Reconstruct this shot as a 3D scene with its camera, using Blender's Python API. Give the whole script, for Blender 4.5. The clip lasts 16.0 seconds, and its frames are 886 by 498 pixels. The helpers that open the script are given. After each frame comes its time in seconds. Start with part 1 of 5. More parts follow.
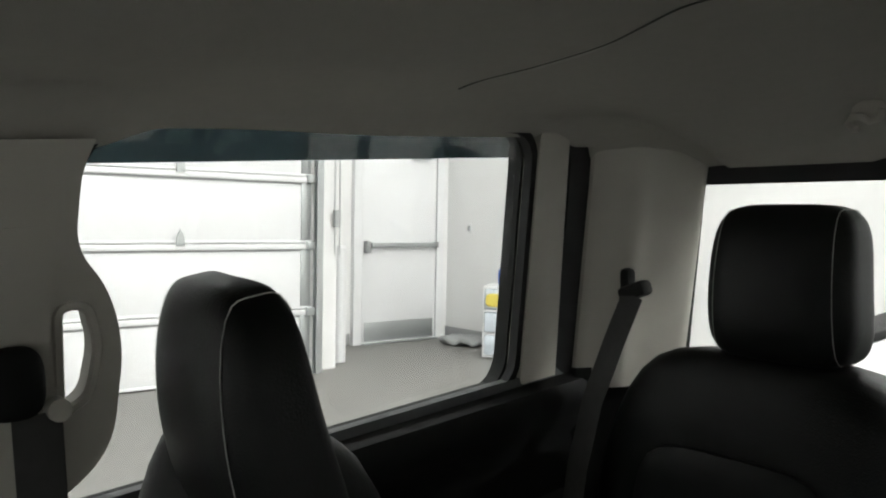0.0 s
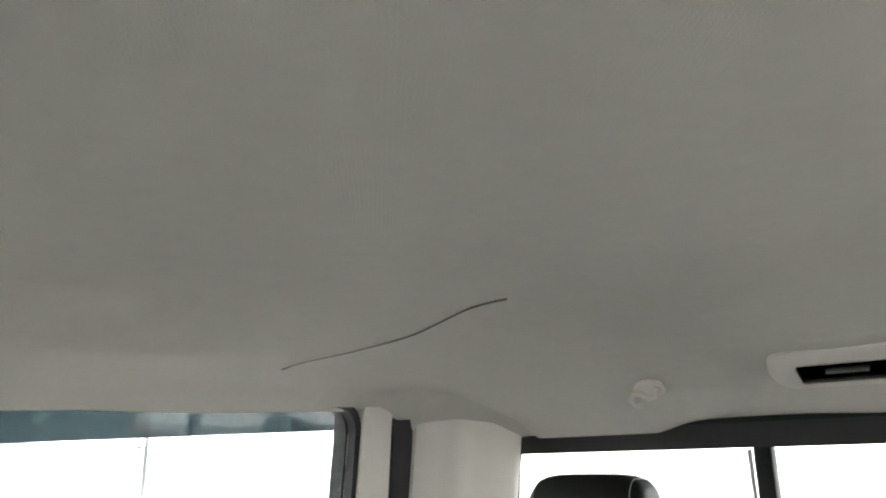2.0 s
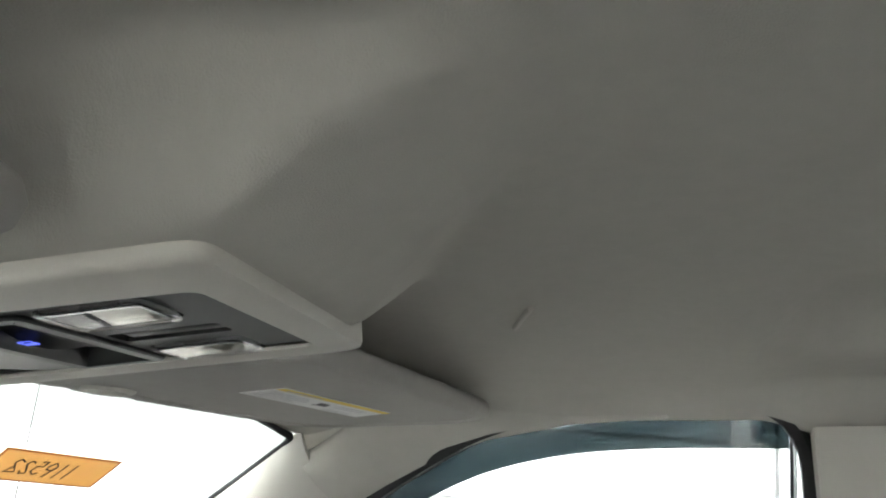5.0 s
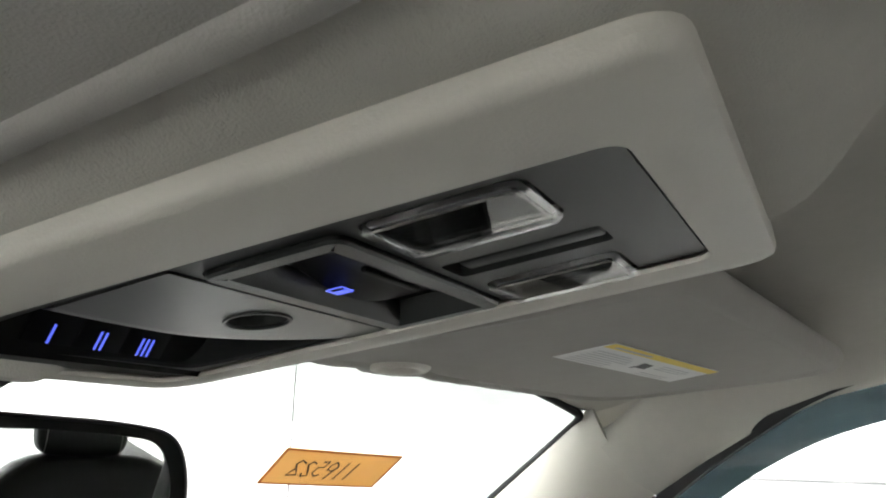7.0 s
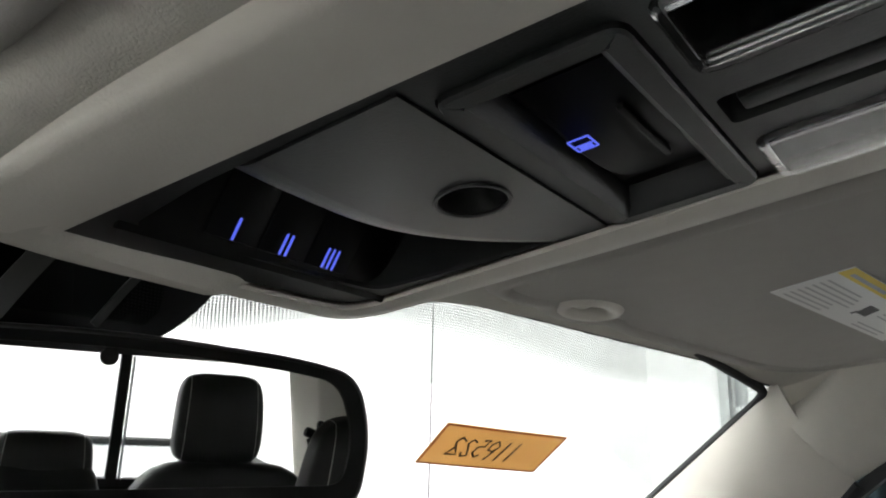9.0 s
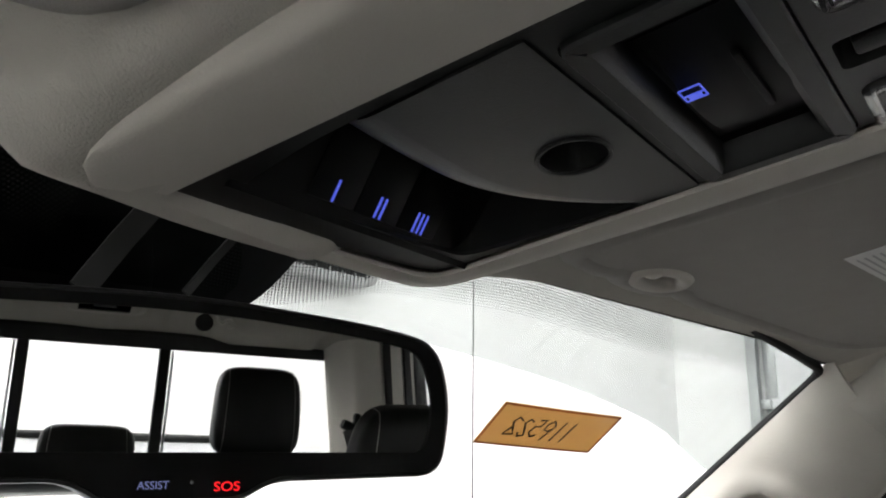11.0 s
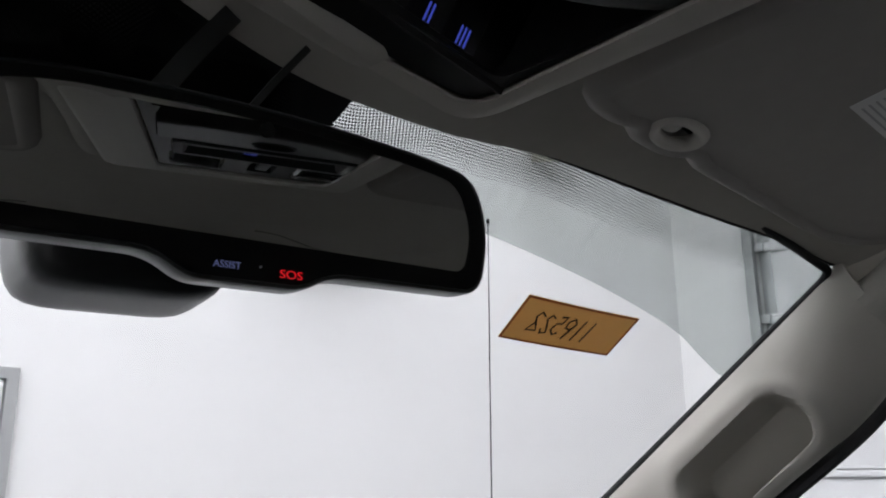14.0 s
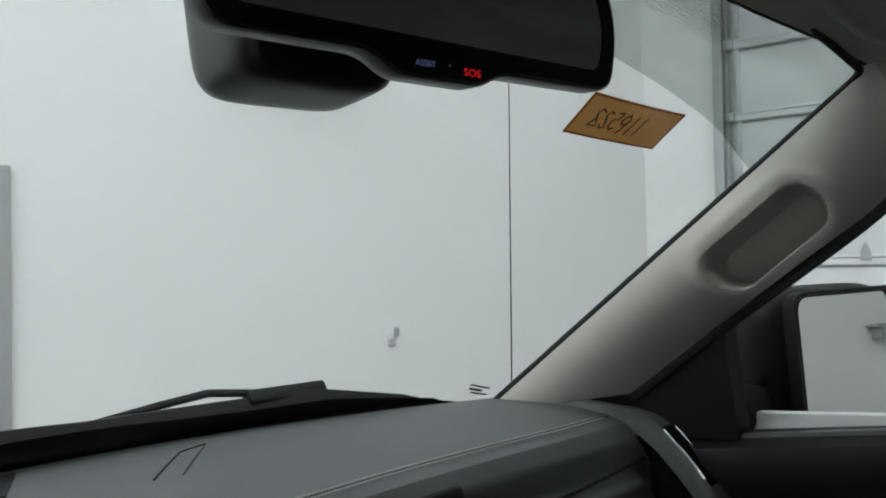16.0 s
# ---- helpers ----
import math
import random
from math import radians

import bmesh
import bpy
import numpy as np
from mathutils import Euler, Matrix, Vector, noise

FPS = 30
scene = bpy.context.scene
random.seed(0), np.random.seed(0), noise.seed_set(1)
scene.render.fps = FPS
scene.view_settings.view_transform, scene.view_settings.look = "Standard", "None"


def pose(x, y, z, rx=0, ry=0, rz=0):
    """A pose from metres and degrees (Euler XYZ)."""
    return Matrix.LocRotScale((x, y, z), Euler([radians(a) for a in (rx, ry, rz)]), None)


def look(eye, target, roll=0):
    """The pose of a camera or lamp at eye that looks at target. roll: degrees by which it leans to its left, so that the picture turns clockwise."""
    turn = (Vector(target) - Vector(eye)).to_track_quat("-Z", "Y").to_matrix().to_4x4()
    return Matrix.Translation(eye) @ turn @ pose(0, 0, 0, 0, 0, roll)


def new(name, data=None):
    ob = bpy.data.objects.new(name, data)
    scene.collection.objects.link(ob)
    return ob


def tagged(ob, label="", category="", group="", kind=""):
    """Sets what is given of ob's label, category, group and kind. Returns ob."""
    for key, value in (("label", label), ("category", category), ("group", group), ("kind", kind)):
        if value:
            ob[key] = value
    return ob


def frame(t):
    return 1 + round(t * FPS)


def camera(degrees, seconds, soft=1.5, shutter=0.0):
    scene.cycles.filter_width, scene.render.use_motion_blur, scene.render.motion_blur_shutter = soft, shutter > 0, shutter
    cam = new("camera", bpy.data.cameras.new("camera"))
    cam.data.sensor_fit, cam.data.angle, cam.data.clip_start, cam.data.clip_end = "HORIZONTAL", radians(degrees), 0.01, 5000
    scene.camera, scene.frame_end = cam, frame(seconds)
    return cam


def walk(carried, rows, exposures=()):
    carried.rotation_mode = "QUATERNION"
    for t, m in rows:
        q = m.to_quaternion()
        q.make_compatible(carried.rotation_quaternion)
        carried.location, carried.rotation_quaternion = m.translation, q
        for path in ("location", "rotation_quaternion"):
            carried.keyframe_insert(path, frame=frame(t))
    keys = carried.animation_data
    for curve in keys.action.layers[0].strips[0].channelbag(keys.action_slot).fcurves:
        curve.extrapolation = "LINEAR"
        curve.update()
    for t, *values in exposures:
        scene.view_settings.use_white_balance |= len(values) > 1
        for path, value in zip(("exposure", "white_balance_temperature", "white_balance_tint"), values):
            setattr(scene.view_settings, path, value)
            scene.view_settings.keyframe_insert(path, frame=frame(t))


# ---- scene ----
PATH = [
    (0, (-0.215, -0.644, 1.727), (1.339, -1.893, 1.571), -2.2),
    (0.5, (-0.278, -0.664, 1.742), (1.157, -2.05, 1.88), -2.5),
    (1, (-0.308, -0.655, 1.751), (1.025, -2.109, 2.081), -2.9),
    (1.5, (-0.313, -0.653, 1.749), (0.974, -2.131, 2.147), -2.7),
    (2, (-0.301, -0.613, 1.749), (0.955, -2.107, 2.184), -2.9),
    (2.5, (-0.295, -0.566, 1.73), (1.069, -1.947, 2.214), -1.9),
    (3, (-0.334, -0.554, 1.731), (1.253, -1.655, 2.254), -1.1),
    (3.5, (-0.38, -0.57, 1.747), (1.404, -1.323, 2.25), -0.5),
    (4, (-0.438, -0.713, 1.744), (1.494, -0.815, 2.249), 0.3),
    (4.5, (-0.424, -0.695, 1.734), (1.484, -0.397, 2.255), 0.9),
    (5, (-0.411, -0.658, 1.714), (1.42, -0.06, 2.251), 1.2),
    (5.2, (-0.395, -0.633, 1.709), (1.408, 0.05, 2.242), 1.6),
    (7.3, (-0.287, -0.484, 1.705), (1.34, 0.556, 2.226), -3.0),
    (7.5, (-0.282, -0.476, 1.701), (1.334, 0.579, 2.223), -3.0),
    (8, (-0.27, -0.444, 1.687), (1.305, 0.662, 2.233), -3.0),
    (8.5, (-0.264, -0.416, 1.672), (1.251, 0.758, 2.244), -2.5),
    (8.7, (-0.261, -0.408, 1.669), (1.239, 0.78, 2.249), -2.5),
    (10.8, (-0.281, -0.382, 1.649), (1.156, 0.868, 2.26), -2.5),
    (11, (-0.283, -0.373, 1.649), (1.169, 0.87, 2.237), -2.9),
    (11.5, (-0.28, -0.343, 1.642), (1.176, 0.893, 2.233), -3.4),
    (12, (-0.285, -0.33, 1.638), (1.174, 0.905, 2.23), -3.5),
    (12.5, (-0.285, -0.318, 1.635), (1.174, 0.915, 2.227), -3.6),
    (13, (-0.283, -0.314, 1.632), (1.172, 0.924, 2.224), -3.5),
    (13.5, (-0.271, -0.332, 1.587), (1.172, 0.915, 2.187), -3.4),
    (14, (-0.306, -0.356, 1.534), (1.136, 0.888, 2.144), -3.7),
    (14.5, (-0.286, -0.366, 1.528), (1.163, 0.883, 2.112), -3.8),
    (15, (-0.26, -0.36, 1.462), (1.185, 0.897, 2.036), -3.6),
    (15.5, (-0.294, -0.315, 1.467), (1.193, 0.956, 1.879), -3.8),
    (16, (-0.44, -0.302, 1.524), (1.121, 0.941, 1.657), -4.2),
]
# the truck stands a little nose-down on its springs
TRUCK = Matrix.Translation((0, -0.5, 1.6)) @ Matrix.Rotation(radians(-4.05), 4, "X") @ Matrix.Translation((0, 0.5, -1.6))
cam = camera(56.0, 16.0, soft=2.0)
walk(cam, [(t, TRUCK @ look(eye, target, roll)) for t, eye, target, roll in PATH],
     exposures=[(0, 0.1, 6450, 7), (0.5, 1.0, 6450, 10), (1.0, 2.05, 6450, 11), (1.5, 2.4, 6400, 11), (2.5, 2.5, 6300, 11), (3.5, 2.3, 6300, 11), (5.0, 1.85, 6250, 9), (7.5, 1.65, 6400, 10),
                (8.5, 1.4, 6350, 11), (11.0, 0.85, 6400, 14), (12.5, 0.45, 6350, 15), (13.5, 0.4, 6250, 14), (14.0, -0.25, 6050, 16), (15.0, -0.65, 5900, 5), (15.5, -0.75, 5900, 4), (16.0, -0.7, 5950, 4)])

# ---- world and lamps ----
world = bpy.data.worlds.new("World")
scene.world = world
world.use_nodes = True
world.node_tree.nodes["Background"].inputs[0].default_value = (0.8, 0.9, 1.0, 1)
world.node_tree.nodes["Background"].inputs[1].default_value = 0.05
LAMP_WATTS = 80.0
MIRROR_NORMAL = (-0.198, -0.975, -0.103)


# ---- materials ----
def mat(name, color, rough=0.6, metal=0.0, scale=40.0, vary=0.12, bump=0.0, bump_scale=None, spec=0.5, stain=0.0):
    m = bpy.data.materials.new(name)
    m.use_nodes = True
    nt = m.node_tree
    b = nt.nodes["Principled BSDF"]
    b.inputs["Roughness"].default_value = rough
    b.inputs["Metallic"].default_value = metal
    b.inputs["Specular IOR Level"].default_value = spec
    tc = nt.nodes.new("ShaderNodeTexCoord")
    n1 = nt.nodes.new("ShaderNodeTexNoise")
    n1.inputs["Scale"].default_value = scale
    n1.inputs["Detail"].default_value = 6
    n2 = nt.nodes.new("ShaderNodeTexNoise")
    n2.inputs["Scale"].default_value = scale / 14
    nt.links.new(tc.outputs["Object"], n1.inputs["Vector"])
    nt.links.new(tc.outputs["Object"], n2.inputs["Vector"])
    add = nt.nodes.new("ShaderNodeMath")
    add.operation = "ADD"
    nt.links.new(n1.outputs["Fac"], add.inputs[0])
    nt.links.new(n2.outputs["Fac"], add.inputs[1])
    mr = nt.nodes.new("ShaderNodeMapRange")
    mr.inputs["From Min"].default_value = 0.6
    mr.inputs["From Max"].default_value = 1.4
    mr.inputs["To Min"].default_value = 1 - vary
    mr.inputs["To Max"].default_value = 1 + vary
    nt.links.new(add.outputs[0], mr.inputs["Value"])
    mx = nt.nodes.new("ShaderNodeVectorMath")
    mx.operation = "SCALE"
    mx.inputs[0].default_value = color
    nt.links.new(mr.outputs[0], mx.inputs["Scale"])
    nt.links.new(mx.outputs[0], b.inputs["Base Color"])
    if bump:
        n3 = nt.nodes.new("ShaderNodeTexNoise")
        n3.inputs["Scale"].default_value = bump_scale or scale * 4
        n3.inputs["Detail"].default_value = 3
        nt.links.new(tc.outputs["Object"], n3.inputs["Vector"])
        bp = nt.nodes.new("ShaderNodeBump")
        bp.inputs["Strength"].default_value = bump
        bp.inputs["Distance"].default_value = 0.002
        nt.links.new(n3.outputs["Fac"], bp.inputs["Height"])
        nt.links.new(bp.outputs[0], b.inputs["Normal"])
    return m


def glow(name, color, strength):
    m = bpy.data.materials.new(name)
    m.use_nodes = True
    b = m.node_tree.nodes["Principled BSDF"]
    b.inputs["Base Color"].default_value = (0.02, 0.02, 0.02, 1)
    b.inputs["Emission Color"].default_value = (*color, 1)
    b.inputs["Emission Strength"].default_value = strength
    return m


def clear(name, color, alpha_mix=0.06, rough=0.0, fresnel=0.0):
    """Thin glass: mostly see-through with a faint gloss."""
    m = bpy.data.materials.new(name)
    m.use_nodes = True
    nt = m.node_tree
    nt.nodes.clear()
    out = nt.nodes.new("ShaderNodeOutputMaterial")
    tr = nt.nodes.new("ShaderNodeBsdfTransparent")
    tr.inputs[0].default_value = (*color, 1)
    gl = nt.nodes.new("ShaderNodeBsdfGlossy")
    gl.inputs["Roughness"].default_value = rough
    mix = nt.nodes.new("ShaderNodeMixShader")
    mix.inputs[0].default_value = alpha_mix
    if fresnel:
        fr = nt.nodes.new("ShaderNodeFresnel")
        fr.inputs[0].default_value = fresnel
        nt.links.new(fr.outputs[0], mix.inputs[0])
    nt.links.new(tr.outputs[0], mix.inputs[1])
    nt.links.new(gl.outputs[0], mix.inputs[2])
    nt.links.new(mix.outputs[0], out.inputs[0])
    return m


M_LINER = mat("headliner_cloth", (0.47, 0.455, 0.41), 0.95, scale=60, vary=0.04, bump=0.35, bump_scale=900, spec=0.15)
wv = M_LINER.node_tree.nodes.new("ShaderNodeTexWave")
wv.bands_direction = "DIAGONAL"
wv.inputs["Scale"].default_value = 190
wb = M_LINER.node_tree.nodes.new("ShaderNodeBump")
wb.inputs["Strength"].default_value, wb.inputs["Distance"].default_value = 0.06, 0.001
M_LINER.node_tree.links.new(M_LINER.node_tree.nodes["Texture Coordinate"].outputs["Object"], wv.inputs["Vector"])
M_LINER.node_tree.links.new(wv.outputs["Fac"], wb.inputs["Height"])
M_LINER.node_tree.links.new(M_LINER.node_tree.nodes["Bump"].outputs[0], wb.inputs["Normal"])
M_LINER.node_tree.links.new(wb.outputs[0], M_LINER.node_tree.nodes["Principled BSDF"].inputs["Normal"])
M_GAP = mat("joint_shade", (0.10, 0.10, 0.09), 0.9)
M_TRIM = mat("trim_plastic", (0.51, 0.49, 0.44), 0.55, scale=30, vary=0.03, bump=0.12, bump_scale=700, spec=0.35)
# visor cloth, toned below the liner partly for the shade on the visors
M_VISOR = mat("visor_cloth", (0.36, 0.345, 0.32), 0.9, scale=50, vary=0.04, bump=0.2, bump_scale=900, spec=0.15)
M_BLACK = mat("black_plastic", (0.009, 0.0095, 0.0095), 0.55, scale=40, vary=0.1, bump=0.15, bump_scale=900, spec=0.2)
M_BEZEL = mat("bezel_plastic", (0.014, 0.0155, 0.0152), 0.42, scale=40, vary=0.08, bump=0.12, bump_scale=1200, spec=0.3)
# bezel plastic lightened for the windscreen's reflection in the bin lid
M_BEZEL_LIT = mat("bezel_plastic_lit", (0.026, 0.028, 0.0275), 0.36, scale=40, vary=0.08, bump=0.12, bump_scale=1200, spec=0.45)
M_SATIN = mat("satin_black", (0.016, 0.017, 0.017), 0.34, scale=40, vary=0.1, bump=0.08, bump_scale=900, spec=0.55)
M_GLOSS = mat("gloss_black", (0.004, 0.004, 0.004), 0.5, scale=20, vary=0.1, spec=0.12)
M_RUBBER = mat("black_rubber", (0.012, 0.012, 0.013), 0.75, scale=30, vary=0.1)
M_LEATHER = mat("black_leather", (0.006, 0.0066, 0.0063), 0.45, scale=25, vary=0.15, bump=0.25, bump_scale=420, spec=0.22)
M_DASH = mat("dash_vinyl", (0.075, 0.079, 0.081), 0.52, scale=30, vary=0.1, bump=0.3, bump_scale=600)
M_THREAD = mat("grey_thread", (0.35, 0.35, 0.33), 0.8)
M_BELT = mat("belt_webbing", (0.06, 0.06, 0.058), 0.8, scale=80, vary=0.15, bump=0.4, bump_scale=1500)
M_WALL = mat("white_wall_panel", (0.81, 0.815, 0.81), 0.55, scale=3, vary=0.02)
M_CEIL = mat("room_ceiling", (0.77, 0.77, 0.76), 0.7, scale=3, vary=0.03)
M_FLOOR = mat("sealed_concrete", (0.20, 0.195, 0.185), 0.5, scale=6, vary=0.15, bump=0.1, bump_scale=60)
M_WHITE = mat("white_paint", (0.78, 0.79, 0.80), 0.45, scale=5, vary=0.02)
M_STEEL = mat("galvanised_steel", (0.45, 0.47, 0.47), 0.45, metal=0.8, scale=20, vary=0.15)
M_GREY = mat("grey_plastic", (0.35, 0.36, 0.36), 0.5)
M_COVER = mat("dark_grey_cover", (0.03, 0.032, 0.032), 0.4)
M_CARD = mat("kraft_label", (0.50, 0.36, 0.18), 0.8, scale=60, vary=0.06)
M_CARDEDGE = mat("tag_border", (0.24, 0.09, 0.03), 0.8)
for m_ in (M_CARD, M_CARDEDGE):
    nt_ = m_.node_tree
    tl_ = nt_.nodes.new("ShaderNodeBsdfTranslucent")
    tl_.inputs[0].default_value = (0.70, 0.50, 0.26, 1) if m_ is M_CARD else (0.3, 0.1, 0.04, 1)
    mx_sh = nt_.nodes.new("ShaderNodeMixShader")
    mx_sh.inputs[0].default_value = 0.5
    nt_.links.new(nt_.nodes["Principled BSDF"].outputs[0], mx_sh.inputs[1])
    nt_.links.new(tl_.outputs[0], mx_sh.inputs[2])
    nt_.links.new(mx_sh.outputs[0], nt_.nodes["Material Output"].inputs[0])
M_INK = mat("marker_ink", (0.03, 0.03, 0.03), 0.6)
M_CREAM = mat("cream_metal", (0.72, 0.70, 0.60), 0.5, scale=10, vary=0.03)
M_GLASS = clear("window_glass", (0.955, 0.955, 0.95), 0.03)
M_TINT = clear("tint_band", (0.60, 0.63, 0.62), 0.03)
M_SMOKE = clear("smoked_acrylic", (0.13, 0.16, 0.167), 0.04)
M_MIRROR = mat("mirror_silver", (0.64, 0.65, 0.64), 0.01, metal=1.0, vary=0.0)
M_LENS = clear("lamp_lens", (0.95, 0.95, 0.95), 0.06, 0.02, 1.42)
M_RIB = clear("lamp_moulding", (0.90, 0.90, 0.90), 0.30, 0.06)
M_REFL = mat("lamp_reflector", (0.66, 0.66, 0.67), 0.28, metal=1.0, scale=300, vary=0.25, bump=0.35, bump_scale=240)
# white put on the dome bulb for window reflections in its lens
M_BULB_GLINT = mat("bulb_glint_white", (0.80, 0.80, 0.79), 0.35, vary=0.03)
M_CHROME = mat("chrome", (0.75, 0.76, 0.77), 0.08, metal=1.0, vary=0.02)
M_PAPER = mat("label_paper", (0.74, 0.74, 0.72), 0.6, scale=30, vary=0.02)
M_YELLOW = mat("label_yellow", (0.75, 0.58, 0.08), 0.6, scale=30, vary=0.03)
M_PRINT = mat("label_print", (0.42, 0.42, 0.42), 0.7)
M_PALEBLUE = glow("pale_blue_backlight", (0.35, 0.4, 0.8), 0.22)
M_BLUE = glow("blue_backlight", (0.10, 0.14, 0.85), 0.42)
M_RED = glow("red_backlight", (1.0, 0.01, 0.015), 0.7)
M_LIGHT = glow("led_diffuser", (1.0, 1.0, 1.0), 8.0)


# ---- building helpers ----
def mesh_of(name, bm, material, smooth=True):
    bmesh.ops.recalc_face_normals(bm, faces=bm.faces)
    me = bpy.data.meshes.new(name)
    bm.to_mesh(me)
    bm.free()
    me.materials.append(material)
    if smooth:
        me.polygons.foreach_set("use_smooth", [True] * len(me.polygons))
        me.set_sharp_from_angle(angle=radians(38))
    return me


def part(name, bm, material, parent, label="", at=None):
    ob = new(name, mesh_of(name, bm, material))
    if at is not None:
        ob.matrix_basis = at
    if parent is not None:
        ob.parent = parent
    return tagged(ob, label)


def thing(name, m, label, category, group="", kind=""):
    ob = new(name)
    ob.empty_display_size = 0.05
    ob.matrix_basis = m
    return tagged(ob, label, category, group, kind)


def solid(name, bm, material, label, category, kind="", at=None, group=""):
    ob = new(name, mesh_of(name, bm, material))
    if at is not None:
        ob.matrix_basis = at
    return tagged(ob, label, category, group, kind)


def box(sx, sy, sz, at=(0, 0, 0), bev=0.0, seg=2, bm=None, m=None):
    bm = bm or bmesh.new()
    r = bmesh.ops.create_cube(bm, size=1.0)
    vs = r["verts"]
    bmesh.ops.scale(bm, vec=(sx, sy, sz), verts=vs)
    if bev:
        es = list({e for v in vs for e in v.link_edges})
        rb = bmesh.ops.bevel(bm, geom=es, offset=bev, segments=seg, affect="EDGES", profile=0.5)
        vs = list({v for f in rb["faces"] for v in f.verts} | {v for v in vs if v.is_valid})
    if m is not None:
        bmesh.ops.transform(bm, matrix=m, verts=vs)
    bmesh.ops.translate(bm, vec=at, verts=vs)
    return bm


def rod(p, q, r, seg=12, bm=None, r2=None):
    bm = bm or bmesh.new()
    p, q = Vector(p), Vector(q)
    m = Matrix.Translation((p + q) / 2) @ (q - p).to_track_quat("Z", "Y").to_matrix().to_4x4()
    bmesh.ops.create_cone(bm, cap_ends=True, segments=seg, radius1=r, radius2=r if r2 is None else r2, depth=(q - p).length, matrix=m)
    return bm


def sweep(pts, prof, bm=None, up=(0, 0, 1), closed=False, caps=True):
    """A profile of (across, up) points carried along a line of points."""
    bm = bm or bmesh.new()
    pts = [Vector(p) for p in pts]
    up = Vector(up)
    rings, n = [], len(pts)
    for i, p in enumerate(pts):
        a, b = pts[(i - 1) % n] if closed or i else p, pts[(i + 1) % n] if closed or i < n - 1 else p
        d = (b - a).normalized()
        side = d.cross(up).normalized()
        u = side.cross(d)
        rings.append([bm.verts.new(p + side * x + u * z) for x, z in prof])
    k = len(prof)
    for i in range(n if closed else n - 1):
        a, b = rings[i], rings[(i + 1) % n]
        for j in range(k):
            bm.faces.new((a[j], a[(j + 1) % k], b[(j + 1) % k], b[j]))
    if caps and not closed:
        bm.faces.new(rings[0])
        bm.faces.new(rings[-1])
    return bm


def ring(r, n=8, sx=1.0):
    return [(r * sx * math.cos(2 * math.pi * i / n), r * math.sin(2 * math.pi * i / n)) for i in range(n)]


def rounded(pts, radii, seg=6):
    """A closed outline with its corners rounded. radii: one for all, or one a corner."""
    out, n = [], len(pts)
    for i in range(n):
        r = radii[i] if isinstance(radii, (list, tuple)) else radii
        p, a, b = Vector(pts[i]), Vector(pts[i - 1]), Vector(pts[(i + 1) % n])
        u, v = (a - p), (b - p)
        r = min(r, u.length * 0.48, v.length * 0.48)
        if r < 1e-4:
            out.append(tuple(p))
            continue
        s, e = p + u.normalized() * r, p + v.normalized() * r
        for k in range(seg + 1):
            t = k / seg
            out.append(tuple((1 - t) ** 2 * s + 2 * t * (1 - t) * p + t * t * e))
    return out


def dense(pts, step):
    out, n = [], len(pts)
    for i in range(n):
        a, b = Vector(pts[i]), Vector(pts[(i + 1) % n])
        k = max(1, int((b - a).length / step))
        out += [tuple(a.lerp(b, j / k)) for j in range(k)]
    return out


def plate(outline, place, thick, holes=(), bm=None, step=None):
    """A sheet with holes: outlines in two coordinates, laid into space by place(u, v, depth)."""
    bm = bm or bmesh.new()
    loops = [outline, *holes]
    if step:
        loops = [dense(l, step) for l in loops]
    for d in (0.0, thick):
        es = []
        for l in loops:
            vs = [bm.verts.new((p[0], p[1], d)) for p in l]
            es += [bm.edges.new((vs[i], vs[(i + 1) % len(vs)])) for i in range(len(vs))]
        bmesh.ops.triangle_fill(bm, edges=es, use_beauty=True, use_dissolve=False)
    bm.verts.ensure_lookup_table()
    at = 0
    count = sum(len(l) for l in loops)
    base = len(bm.verts) - 2 * count
    for l in loops:
        n = len(l)
        a = [bm.verts[base + at + i] for i in range(n)]
        b = [bm.verts[base + count + at + i] for i in range(n)]
        for i in range(n):
            bm.faces.new((a[i], a[(i + 1) % n], b[(i + 1) % n], b[i]))
        at += n
    for v in bm.verts[base:]:
        v.co = Vector(place(*v.co))
    return bm


def grid(nu, nv, place, bm=None, shift=None):
    """A sheet of nu x nv faces from place(u, v), u and v from 0 to 1; with shift, a slab whose far face lies that vector away."""
    bm = bm or bmesh.new()
    rows = []
    for off in (Vector((0, 0, 0)), shift):
        if off is None:
            break
        vs = [[bm.verts.new(Vector(place(i / nu, j / nv)) + Vector(off)) for j in range(nv + 1)] for i in range(nu + 1)]
        rows.append(vs)
        for i in range(nu):
            for j in range(nv):
                bm.faces.new((vs[i][j], vs[i + 1][j], vs[i + 1][j + 1], vs[i][j + 1]))
    if len(rows) == 2:
        a, b = rows
        rim = [(i, 0) for i in range(nu)] + [(nu, j) for j in range(nv)] + [(nu - i, nv) for i in range(nu)] + [(0, nv - j) for j in range(nv)]
        for k in range(len(rim)):
            (p, q), (r, s) = rim[k], rim[(k + 1) % len(rim)]
            bm.faces.new((a[p][q], a[r][s], b[r][s], b[p][q]))
    return bm


